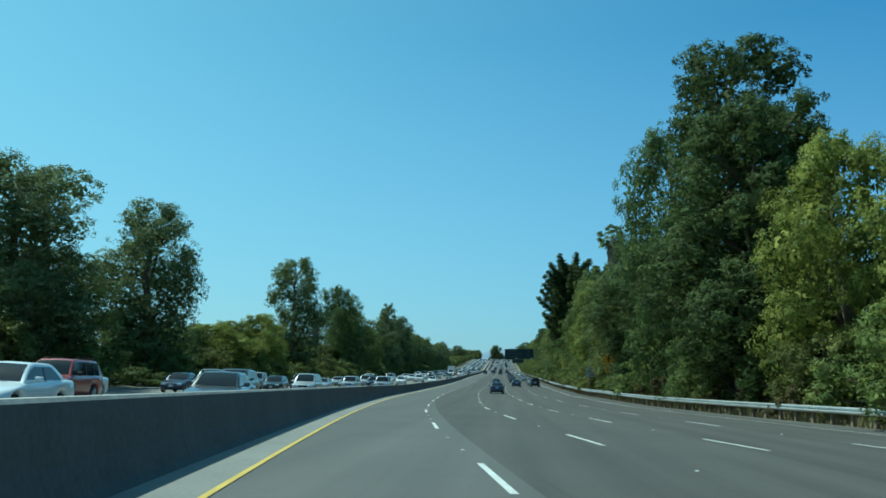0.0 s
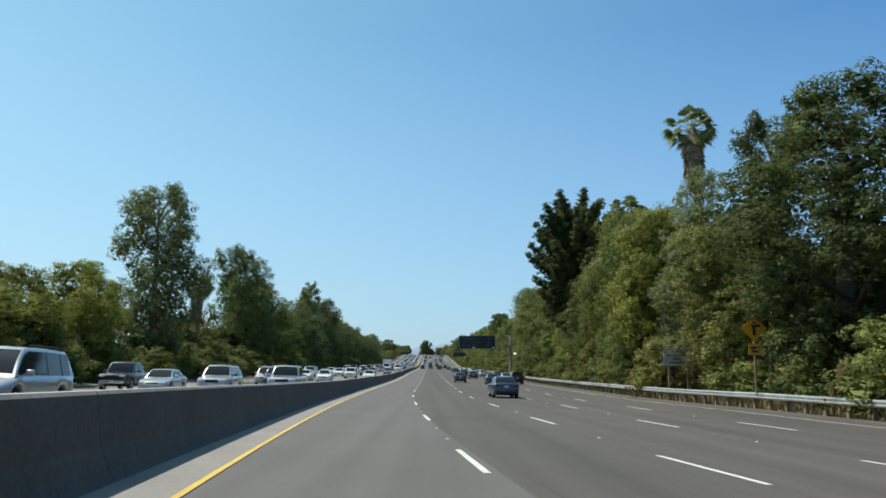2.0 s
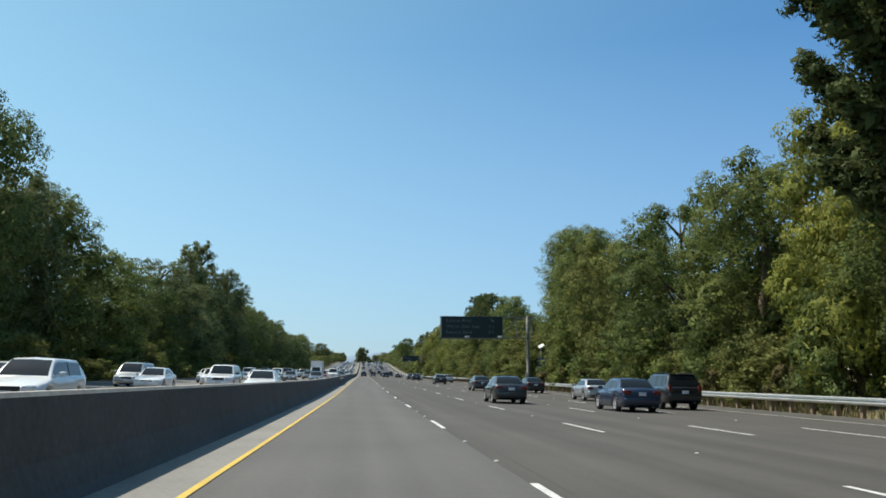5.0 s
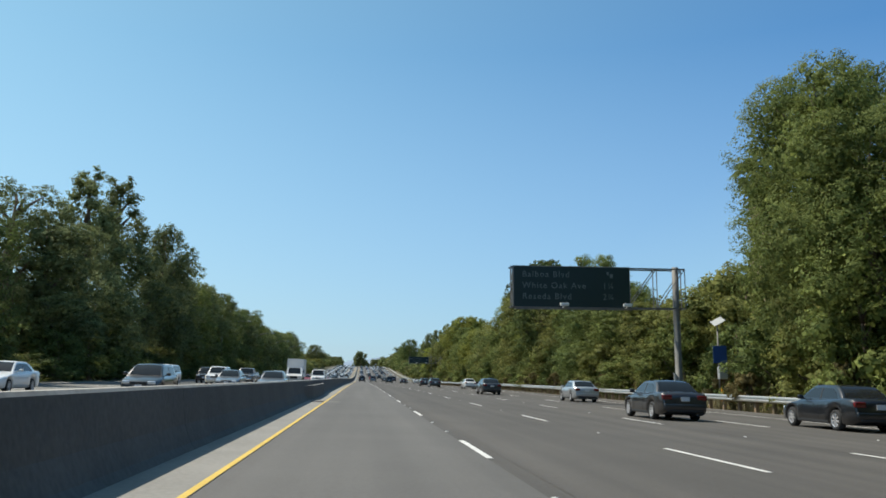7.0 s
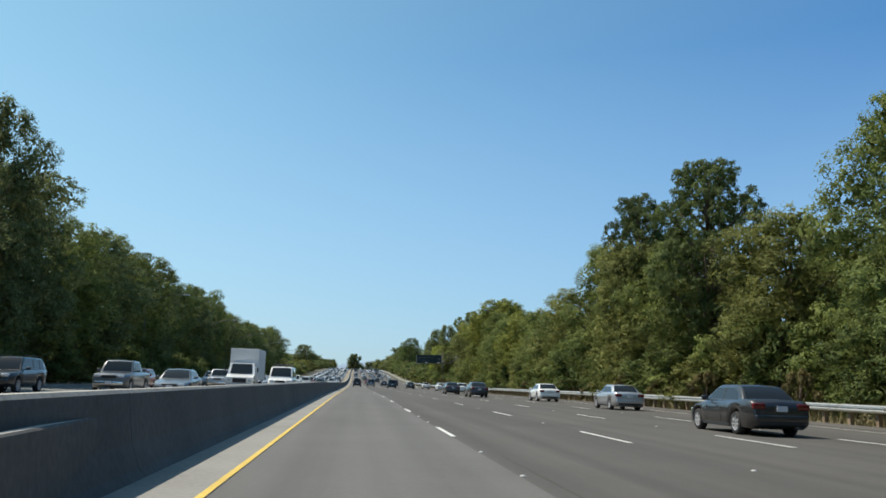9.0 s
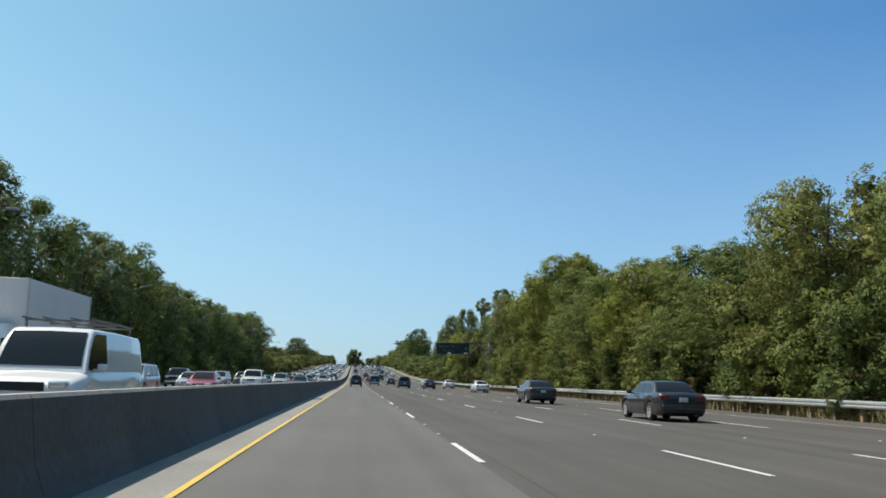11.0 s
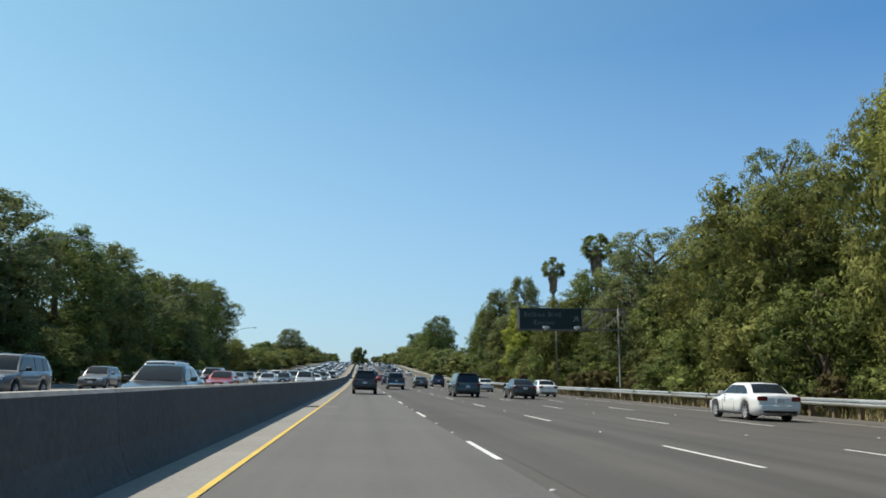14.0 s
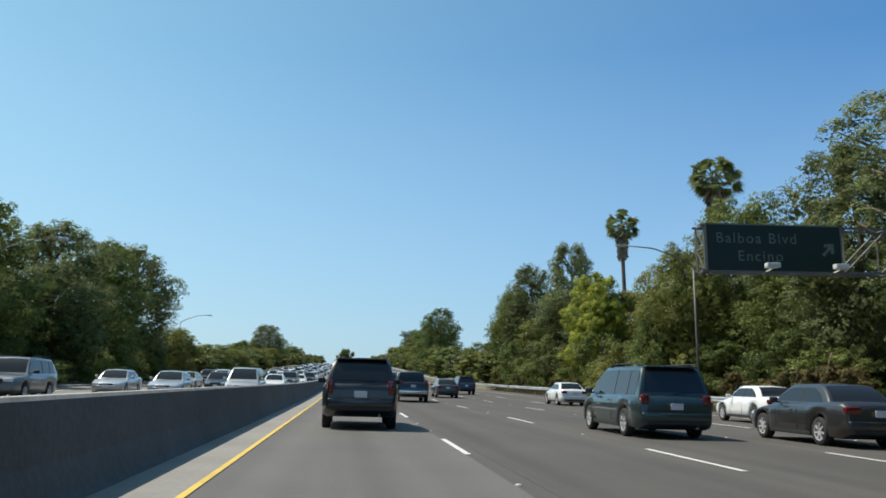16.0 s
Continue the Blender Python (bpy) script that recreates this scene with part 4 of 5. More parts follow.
# from 147 to 303 m along
for row in (
    ("olive", 22.5, 147, 13.4, 4), ("light", 21.8, 168, 14.0, 3.6), ("olive", 22, 155, 9.5, 4), ("green", 23, 180, 14.2, 4.5), ("dark", 23, 193, 13.8, 4.6),
    ("olive", 23, 206, 13.5, 4.5), ("poplar", 24.0, 223, 17.6, 4.0), ("poplar", 26.2, 224.5, 17.9, 4.4), ("poplar", 24.6, 219, 14.0, 3.6), ("shaggy", 28.2, 236.5, 17.2, 2.6),
    ("palm", 34.2, 251.8, 11.2, 2.6), ("olive", 24, 246, 7.2, 4.0), ("green", 24, 258, 9.2, 4.2), ("dark", 23.6, 264, 11.6, 4.4), ("green", 24.5, 267.5, 14.0, 3.8),
    ("olive", 23, 279, 10.2, 4), ("tuft", 22.8, 288, 15.8, 3.2), ("tuft", 24.2, 303.5, 17.0, 2.8), ("green", 23.5, 293, 11.5, 4), ("olive", 23, 303, 12.5, 4.2),
):
    plant(row[0], *row[1:])
# from 313 to 470 m along
for row in (
    ("green", 25, 313, 14.6, 4.4), ("olive", 25, 326, 11.5, 4.4), ("green", 25, 340, 10.2, 4.4), ("dark", 24.5, 334, 9.8, 3.6), ("light", 24, 352, 11.0, 4), ("green", 24, 361, 10.8, 4.2),
    ("green", 24, 370, 12.2, 4.4), ("light", 23.5, 381, 15.0, 4.8), ("green", 28, 387, 15.8, 4.0), ("olive", 24.6, 391, 14.2, 3.0), ("green", 31, 400, 15.6, 3.8),
    ("olive", 24, 403, 13, 4.4), ("sparse", 27, 407, 16.2, 2.6), ("green", 26, 405, 12.6, 3.4), ("dark", 28, 416, 14.0, 3.4), ("grey", 30, 434, 12.2, 3.4), ("grey", 28.4, 443, 14.9, 3.2),
    ("sparse", 28.5, 436, 15.7, 4.6), ("olive", 29.5, 422, 12.5, 4.4), ("green", 28, 456, 14.2, 4), ("olive", 26, 464, 8.2, 2.8), ("olive", 24.6, 457, 10.8, 3.4),
):
    plant(row[0], *row[1:])
# from 449 to 735 m along
for row in (
    ("green", 29, 449, 10, 4), ("weeping", 24.2, 478, 11.5, 2.6), ("grey", 24.5, 488, 11, 3.6), ("palm", 32, 493, 20.4, 2.5), ("palm", 32.4, 469, 20.4, 2.9), ("grey", 30, 509, 19.4, 2.9),
    ("grey", 28.4, 528, 18.8, 3.6), ("green", 26.5, 531, 15.2, 3.4), ("dark", 27.5, 541, 14, 3.2), ("green", 26, 556, 7.5, 4), ("dark", 25.9, 635, 18.9, 5.3),
    ("dark", 26, 670, 15, 5.2), ("grey", 25, 575, 6.5, 4), ("grey", 26, 690, 13, 5), ("dark", 27, 650, 14, 6), ("green", 26, 690, 14, 6),
    ("dark", 26, 735, 15, 7),
):
    plant(row[0], *row[1:])
# some dark trees made lighter green: windscreen glare put into their colour
# left-hand verge beyond the oncoming lanes
# from 57 to 314 m along
for row in (
    ("grey", -27, 59, 17.0, 4.6), ("grey", -26, 85, 18.9, 4.4), ("dark", -29, 67, 12, 4.4), ("grey", -26, 145, 21.8, 3.9), ("dark", -27, 190, 21.4, 4.6),
    ("palm", -26.5, 160, 13.8, 2.4), ("light", -24.5, 103, 7.6, 4.4), ("light", -25, 125, 10.6, 3.6), ("light", -24.5, 112, 8.6, 4), ("grey", -28, 200, 18.0, 3.4),
    ("green", -26, 206, 16.4, 5), ("green", -27, 222, 14, 5), ("dark", -26, 240, 13, 5), ("cone", -26.5, 270, 21.4, 5.4), ("cone", -28, 284, 24.4, 6.0),
    ("sparse", -30, 256, 17.8, 4.4), ("grey", -25.5, 257, 14.2, 4.2), ("grey", -26.5, 296, 21.2, 3.2), ("grey", -25, 303, 17, 4), ("green", -25.5, 314, 14.8, 4.6),
):
    plant(row[0], *row[1:])
# from 324 to 740 m along
for row in (
    ("grey", -25, 324, 15.2, 4.2), ("green", -25.5, 336, 15.6, 4.6), ("grey", -25, 347, 15.6, 4.4), ("dark", -25, 359, 15.2, 4.6), ("grey", -25.5, 374, 15.2, 4.6),
    ("green", -25, 386, 15.6, 4.6), ("grey", -25.5, 396, 14.6, 4.4), ("green", -25, 407, 13.8, 4.6), ("grey", -25, 421, 13.9, 4.6), ("dark", -25.5, 436, 13.9, 4.8),
    ("grey", -25, 449, 14, 4.6), ("green", -25.5, 464, 13.4, 4.8), ("grey", -25, 481, 14.4, 4.6), ("green", -25.2, 497, 15.4, 4.8), ("grey", -24.6, 512, 16.4, 4.6), ("olive", -25, 528, 7.8, 4),
    ("green", -27, 578, 7.2, 4.6), ("olive", -28, 600, 6.5, 5), ("olive", -28, 660, 6.5, 5), ("grey", -27, 702, 15.4, 5.2), ("olive", -26, 690, 7, 6),
    ("dark", -30, 740, 9, 6),
):
    plant(row[0], *row[1:])
# understorey and second rows
for k in range(0, 112):
    y = 6 + 4.6 * k
    if 418 < y < 448:  # dry slope with thin brush
        plant("brush", 22.0 + _rng.uniform(0, 2.0), y + _rng.uniform(-2.3, 2.3), _rng.uniform(1.2, 2.2), _rng.uniform(1.0, 1.8))
        plant("shrub", 23.6 + _rng.uniform(0, 2.0), y + _rng.uniform(-1.5, 1.5), _rng.uniform(2.4, 4.0), _rng.uniform(1.6, 2.4))
    else:
        plant("shrub", 22.6 + _rng.uniform(-0.3, 1.6), y + _rng.uniform(-1.5, 1.5), _rng.uniform(3.0, 6.2), _rng.uniform(2.4, 3.4))
    if k % 2 == 0:
        plant("brush", 21.1 + _rng.uniform(-0.2, 0.4), y + _rng.uniform(-2, 2), _rng.uniform(1.0, 1.9), _rng.uniform(0.9, 1.5))
    if y < 530:
        plant("shrub", -25.2 + _rng.uniform(-1.0, 0.3), y + _rng.uniform(-1.5, 1.5), _rng.uniform(2.6, 5.5), _rng.uniform(2.4, 3.4))
for k in range(0, 36):
    y = 10 + 14.6 * k  # screen of lower trees behind
    plant("screen", 30 + _rng.uniform(-1, 2.5), y + _rng.uniform(-3, 3), _rng.uniform(8.5, 10.5), _rng.uniform(4.2, 5.2))
    if y < 520:
        plant("screen", -31 + _rng.uniform(-2.5, 1), y + _rng.uniform(-3, 3), _rng.uniform(7.5, 9.5), _rng.uniform(4.2, 5.2))
for k in range(28):  # low growth along the edges of the far road
    y = 532 + 21 * k
    plant("far", 25.5 + _rng.uniform(-0.5, 1.5), y, _rng.uniform(5, 8), _rng.uniform(4.5, 6), which=k % 3)
    plant("far", -28 - _rng.uniform(0, 2), y + 8, _rng.uniform(5, 7.5), _rng.uniform(4.5, 6), which=(k + 1) % 3)
for k in range(26):  # far trees at the end of the view
    y = 780 + 22 * k
    plant("far", 30 + _rng.uniform(-3, 8), y, _rng.uniform(8, 13), _rng.uniform(6, 9))
    plant("far", -32 - _rng.uniform(0, 25), y, _rng.uniform(8, 13), _rng.uniform(6, 9))
for k in range(52):  # trees across the skyline where the road goes out of sight
    u = -330 + 12.4 * k + _rng.uniform(-3, 3)
    if not -27 < u < -11:
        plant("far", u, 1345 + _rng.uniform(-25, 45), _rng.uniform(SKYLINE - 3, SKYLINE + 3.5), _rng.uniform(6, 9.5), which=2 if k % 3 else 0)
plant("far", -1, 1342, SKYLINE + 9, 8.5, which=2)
for (kind, i), ms in PLACES.items():
    ob = PROTO[kind][i]
    for m in ms[1:]:
        copy_thing(ob, m)
    ob.matrix_basis = ms[0]
for key in PROTO:
    for i, ob in enumerate(PROTO[key]):
        if (key, i) not in PLACES:
            for o in (*ob.children_recursive, ob):
                bpy.data.objects.remove(o)

# ---- vehicles ----
# length, width, height; axle distances from the nose; wheel radius; outline of the lower body as (distance from nose, height);
# glasshouse: windscreen foot, roof front, roof back, rear-window foot; belt height; width of the roof against the body
SHAPES = {}
SHAPES["sedan"] = dict(size=(4.62, 1.80, 1.43), axles=(0.86, 3.56), wheel=0.325, low=0.2,
    top=[(0.0, 0.5), (0.06, 0.66), (0.35, 0.74), (1.35, 0.93), (2.6, 0.95), (3.85, 1.03), (4.45, 1.01), (4.57, 0.93), (4.62, 0.55)],
    house=(1.3, 2.16, 3.22, 4.02), belt=0.93, roof=0.72)
SHAPES["hatch"] = dict(size=(4.15, 1.74, 1.5), axles=(0.8, 3.35), wheel=0.315, low=0.2,
    top=[(0.0, 0.5), (0.06, 0.68), (0.3, 0.78), (1.1, 0.97), (2.6, 1.0), (3.9, 1.04), (4.08, 0.98), (4.15, 0.55)],
    house=(1.0, 1.85, 3.55, 4.02), belt=0.97, roof=0.72)
SHAPES["suv"] = dict(size=(4.7, 1.88, 1.74), axles=(0.9, 3.6), wheel=0.37, low=0.31,
    top=[(0.0, 0.6), (0.05, 0.85), (0.3, 0.97), (1.3, 1.1), (2.6, 1.12), (4.5, 1.15), (4.66, 1.05), (4.7, 0.62)],
    house=(1.22, 1.95, 4.15, 4.6), belt=1.1, roof=0.74)
SHAPES["minivan"] = dict(size=(5.1, 2.0, 1.76), axles=(0.98, 4.01), wheel=0.345, low=0.22,
    top=[(0.0, 0.5), (0.06, 0.7), (0.3, 0.82), (1.15, 1.02), (2.6, 1.04), (4.85, 1.06), (5.04, 1.0), (5.1, 0.6)],
    house=(0.95, 1.95, 4.62, 4.98), belt=1.02, roof=0.74)
SHAPES["pickup"] = dict(size=(5.4, 1.95, 1.82), axles=(0.95, 4.3), wheel=0.39, low=0.3,
    top=[(0.0, 0.65), (0.04, 0.95), (0.25, 1.06), (1.5, 1.18), (3.3, 1.2), (3.5, 1.2), (5.3, 1.2), (5.38, 1.12), (5.4, 0.66)],
    house=(1.45, 2.0, 3.2, 3.5), belt=1.17, roof=0.78)
SHAPES["van"] = dict(size=(5.2, 2.0, 2.05), axles=(0.85, 3.95), wheel=0.36, low=0.25,
    top=[(0.0, 0.6), (0.05, 0.9), (0.25, 1.02), (0.9, 1.18), (2.6, 1.2), (5.05, 1.22), (5.17, 1.1), (5.2, 0.62)],
    house=(0.75, 1.45, 4.95, 5.12), belt=1.18, roof=0.82)
WHEELS = {}


def wheel_meshes(r):
    if r in WHEELS:
        return WHEELS[r]
    w = 0.11

    def lathe(profile):
        n, verts, faces = 20, [], []
        for x, q in profile:
            for i in range(n):
                a = 2 * math.pi * i / n
                verts.append((x, q * math.cos(a), q * math.sin(a)))
        for j in range(len(profile) - 1):
            for i in range(n):
                k = (i + 1) % n
                faces.append((j * n + i, j * n + k, (j + 1) * n + k, (j + 1) * n + i))
        return verts, faces

    t = lathe([(-w, r * 0.66), (-w, r * 0.92), (-w * 0.75, r), (w * 0.75, r), (w, r * 0.92), (w, r * 0.66)])
    tyre = mesh_of("tyre", *t, TYRE, True)
    parts = [lathe([(w * 0.55, r * 0.7), (w * 0.98, r * 0.67), (w * 0.9, r * 0.6), (-w, r * 0.62)])]
    for k in range(7):  # spokes
        a = 2 * math.pi * k / 7
        v, f = box(0.03, r * 0.13, r * 0.56, (w * 0.8, 0, r * 0.33))
        parts.append(([Matrix.Rotation(a, 4, "X") @ p for p in v], f))
    v, f = lathe([(w * 0.86, 0.001), (w * 0.86, r * 0.13), (w * 0.5, r * 0.15)])
    parts.append((v, f))
    rim = mesh_of("rim", *join(parts), RIM)
    back = mesh_of("brake_disc", *lathe([(w * 0.1, 0.001), (w * 0.1, r * 0.58)]), PLASTIC)
    WHEELS[r] = tyre, rim, back
    return WHEELS[r]


def outline(points, s):
    return float(np.interp(s, [p[0] for p in points], [p[1] for p in points]))


def vehicle(kind, colour, label, category="car", near=True, rack=False, far=False):
    """A vehicle at the origin with its nose towards +y, standing on z = 0."""
    d = SHAPES[kind]
    L, W, H = d["size"]
    half, r = W / 2, d["wheel"]
    body_mat = COLOURS[colour]
    name = {"suv": "suv", "minivan": "minivan", "pickup": "pickup_truck", "van": "van"}.get(kind, "car")
    car = thing(name, label, category)
    Y = lambda s: L / 2 - s
    arch = r * 1.16
    stations = sorted(set([0, 0.03, 0.08, 0.16, 0.3, L - 0.3, L - 0.16, L - 0.08, L - 0.03, L] + list(np.linspace(0.4, L - 0.4, 16)) +
                          [a + arch * c for a in d["axles"] for c in (-1.0, -0.985, -0.9, -0.72, -0.5, -0.25, 0, 0.25, 0.5, 0.72, 0.9, 0.985, 1.0)] + [p[0] for p in d["top"]]))
    rings = []
    for s in stations:
        zt = outline(d["top"], s)
        nose = min(1.0, 0.80 + 0.2 * math.sqrt(min(1.0, s / 0.55)))
        tail = min(1.0, 0.86 + 0.14 * math.sqrt(min(1.0, (L - s) / 0.45)))
        w = half * min(nose, tail)
        zb = d["low"] + 0.14 * max(0, 1 - s / 0.25) + (0.16 if kind == "suv" else 0.12) * max(0, 1 - (L - s) / 0.3)
        for a in d["axles"]:
            q = abs(s - a) / arch
            if q < 1:
                zb = max(zb, r * 0.98 + arch * math.sqrt(1 - q * q))
        zb = min(zb, zt - 0.06)
        h = zt - zb
        rings.append([(0, zb), (w * 0.86, zb), (w * 0.975, zb + min(0.05, h * 0.3)), (w * 0.995, zb + h * 0.4), (w, zb + h * 0.62), (w * 0.985, zt - min(0.1, h * 0.25)), (w * 0.93, zt - min(0.03, h * 0.1)), (w * 0.8, zt), (0, zt + 0.025)])
    m = len(rings[0])
    verts, faces = [], []
    for s, ring in zip(stations, rings):
        verts += [(x, Y(s), z) for x, z in ring] + [(-x, Y(s), z) for x, z in ring]
    for i in range(len(stations) - 1):
        a, b = i * 2 * m, (i + 1) * 2 * m
        for j in range(m - 1):
            faces.append((a + j, a + j + 1, b + j + 1, b + j))
            faces.append((a + m + j, b + m + j, b + m + j + 1, a + m + j + 1))
    for e in (0, (len(stations) - 1) * 2 * m):
        for j in range(m - 1):
            q = (e + j, e + j + 1, e + m + j + 1, e + m + j)
            faces.append(q if e else q[::-1])
    body = piece("body", mesh_of("body", verts, faces, body_mat, True), car)
    # floor pan and arch liners
    if near:
        piece("underbody", mesh_of("underbody", *box(W * 0.8, L * 0.9, 0.1, (0, 0, d["low"] + 0.1), 0.03), PLASTIC), car)
    for a in d["axles"] if not far else ():
        arc = [(Y(a) + arch * 0.99 * math.cos(math.pi * k / 12), r + 0.02 + arch * 0.99 * math.sin(math.pi * k / 12)) for k in range(13)]
        lv = [(x, y, z) for y, z in arc for x in (-half * 0.84, half * 0.84)]
        piece("arch_liner", mesh_of("arch_liner", lv, [(2 * k, 2 * k + 1, 2 * k + 3, 2 * k + 2) for k in range(12)], PLASTIC), car)
    # cabin: roof and pillars in the colour of the body, with the panes set on it
    g0, g1, g2, g3 = d["house"]
    belt = d["belt"]
    base = belt - 0.06

    def skyline(s):
        """Height of the cabin's middle line at the distance s from the nose."""
        if s <= g1:
            f = (s - g0) / (g1 - g0)
        elif s >= g2:
            f = (g3 - s) / (g3 - g2)
        else:
            f = 1.0
        f = min(1.0, max(0.0, f))
        crown = 0.03 * math.sin(math.pi * min(1.0, max(0.0, (s - g0) / (g3 - g0))))
        return belt - 0.05 + (H - belt + 0.03) * (1 - (1 - f) ** (1.55 if s < g2 else 1.75)) + crown

    def section(s):
        zt = skyline(s)
        share = max(0.0, (zt - base) / (H - base))
        wt = half * (0.93 - (0.93 - d["roof"]) * share)
        return zt, share, wt

    def edge(s):
        """Height of the side's upper edge, under the turn of the roof."""
        zt, share, wt = section(s)
        return zt - 0.075 * share

    def side_x(z):
        return half * (0.93 - (0.93 - d["roof"]) * (z - base + 0.03) / (H - base))

    st = sorted(set([g0 + (g1 - g0) * k / 5 for k in range(6)] + [(g1 * (4 - k) + g2 * k) / 4 for k in range(5)] + [g2 + (g3 - g2) * k / 5 for k in range(6)]))
    verts, faces = [], []
    for s in st:
        zt, share, wt = section(s)
        wb = half * 0.93
        ring = [(wb, base), (wt + (wb - wt) * 0.45, base + (zt - base) * 0.5), (wt, zt - 0.075 * share), (wt * 0.95, zt - 0.03 * share), (wt * 0.85, zt - 0.01 * share), (0, zt + 0.012 * share)]
        verts += [(x, Y(s), z) for x, z in ring] + [(-x, Y(s), z) for x, z in ring]
    m = 6
    for i in range(len(st) - 1):
        a, b = i * 2 * m, (i + 1) * 2 * m
        for j in range(m - 1):
            faces.append((a + j, a + j + 1, b + j + 1, b + j))
            faces.append((a + m + j, b + m + j, b + m + j + 1, a + m + j + 1))
    piece("cabin", mesh_of("cabin", verts, faces, body_mat, True), car)
    for lo, hi, name, text in ((g0, g1, "windscreen", "dark tinted windscreen"), (g2, g3, "rear_window", "dark tinted rear window")):
        pv, pf = [], []
        steps, across = 5, (-1.0, -0.6, 0.0, 0.6, 1.0)
        for k in range(steps + 1):
            f = 0.1 + 0.68 * k / steps if lo == g0 else 0.26 + 0.62 * k / steps
            s = lo + (hi - lo) * f
            zt, share, wt = section(s)
            for q in across:
                drop = 0.022 * abs(q) * share
                pv.append((q * wt * 0.87, Y(s) + (0.012 if lo == g0 else -0.012), zt + 0.02 * share - drop))
        n = len(across)
        for k in range(steps):
            for j in range(n - 1):
                pf.append((k * n + j, k * n + j + 1, (k + 1) * n + j + 1, (k + 1) * n + j))
        piece(name, mesh_of(name, pv, pf, GLASS, True), car, text)
    if kind in ("suv", "minivan", "van") and near:
        piece("brake_light", mesh_of("brake_light", *box(0.3, 0.04, 0.025, (0, Y(g2 + 0.03), H - 0.0), 0.008), LAMP_RED), car, "high red brake light")
    mids = [g1 + (g2 - g1) * 0.42] + ([g1 + (g2 - g1) * 0.8] if kind in ("suv", "minivan", "van") else [])
    back = {"sedan": g2 + 0.42, "hatch": g2 + 0.12, "pickup": g2 + 0.06}.get(kind, g2 + 0.12)
    cuts = [g0] + mids + [back]
    if kind == "van":  # closed cargo sides behind the cab
        cuts = [g0, g1 + 0.75]

    def side_patch(sa, sb, push, rise):
        """Flat patch on the side of the cabin from sa to sb, under the roof's edge."""
        z0 = belt + 0.015
        low, high = [], []
        for k in range(13):
            s = sa + (sb - sa) * k / 12
            z1 = edge(s) - rise
            if kind == "sedan" and s > g2 - 0.1:  # the last pane runs out to a point
                z1 = min(z1, z0 + (H - 0.1 - z0) * max(0.0, (back - s) / (back - g2 + 0.1)) ** 0.6)
            if z1 > z0 + 0.03:
                low.append((side_x(z0) + push, Y(s), z0))
                high.append((side_x(z1) + push, Y(s), z1))
        return low + high[::-1]

    for side in (1, -1) if not far else ():
        for k in range(len(cuts) - 1):
            q = side_patch(cuts[k] + (0.035 if k else 0.0), cuts[k + 1] - 0.035, 0.006, 0.035)
            order = tuple(range(len(q)))
            piece("side_window", mesh_of("side_window", [(side * x, y, z) for x, y, z in q], [order if side < 0 else order[::-1]], GLASS), car, "tinted side window")
        for s in mids if kind != "van" else ():
            q = side_patch(s - 0.034, s + 0.034, 0.008, 0.035)
            order = tuple(range(len(q)))
            piece("pillar", mesh_of("pillar", [(side * x, y, z) for x, y, z in q], [order if side < 0 else order[::-1]], PLASTIC), car)
    if far:
        for side in (1, -1):
            q = side_patch(g0, back, 0.006, 0.035)
            order = tuple(range(len(q)))
            piece("side_window", mesh_of("side_window", [(side * x, y, z) for x, y, z in q], [order if side < 0 else order[::-1]], GLASS), car, "tinted side window")
    if kind == "pickup":
        piece("bed_liner", mesh_of("bed_liner", *box(W * 0.78, L - g3 - 0.25, 0.02, (0, Y((g3 + L) / 2 + 0.03), 1.235)), PLASTIC), car, "black bed cover")
    # wheels
    tyre, rim, disc = wheel_meshes(r)
    for a in d["axles"]:
        for side in (1, -1):
            at = Matrix.Translation((side * (half - 0.125), Y(a), r)) @ (Matrix() if side > 0 else Matrix.Rotation(math.pi, 4, "Z"))
            wheel = piece("wheel", tyre, car, at=at)
            wheel.name = "wheel"
            if not far:
                piece("rim", rim, wheel, "silver alloy rim")
            if near:
                piece("brake_disc", disc, wheel)
    # lamps, bumpers, plates, mirrors, handles
    zt = outline(d["top"], 0.3)
    zr = outline(d["top"], L - 0.12)
    for side in (1, -1):
        piece("headlamp", mesh_of("headlamp", *box(0.34, 0.26, 0.15, (side * half * 0.64, Y(0.12), zt - 0.12), 0.05), LAMP_CLEAR, True), car, "clear headlamp")
        tall = {"sedan": 0.17, "minivan": 0.24, "hatch": 0.26, "pickup": 0.3, "van": 0.45}.get(kind, 0.34)
        zc = zr - 0.14 if kind == "sedan" else zr - 0.08
        piece("tail_lamp", mesh_of("tail_lamp", *box(0.36 if kind == "sedan" else 0.15 if kind == "suv" else 0.19, 0.14, tall, (side * half * (0.78 if kind != "sedan" else 0.72), Y(L - 0.085), zc), 0.03), LAMP_RED, True), car, "red tail lamp")
        if far:
            continue
        mirror = join([box(0.2, 0.1, 0.14, (side * (half + 0.1), Y(g0 + 0.42), belt + 0.08), 0.035), box(0.12, 0.04, 0.04, (side * (half - 0.02), Y(g0 + 0.42), belt + 0.03))])
        piece("mirror", mesh_of("mirror", *mirror, body_mat if kind != "suv" else PLASTIC, True), car)
        if not near:
            continue
        for s in (mids[0] - 0.25, mids[0] + 0.72):
            if s < d["axles"][1] + 0.1:
                piece("door_handle", mesh_of("door_handle", *box(0.03, 0.16, 0.025, (side * (half * 0.992), Y(s), belt - 0.14), 0.008), body_mat), car)
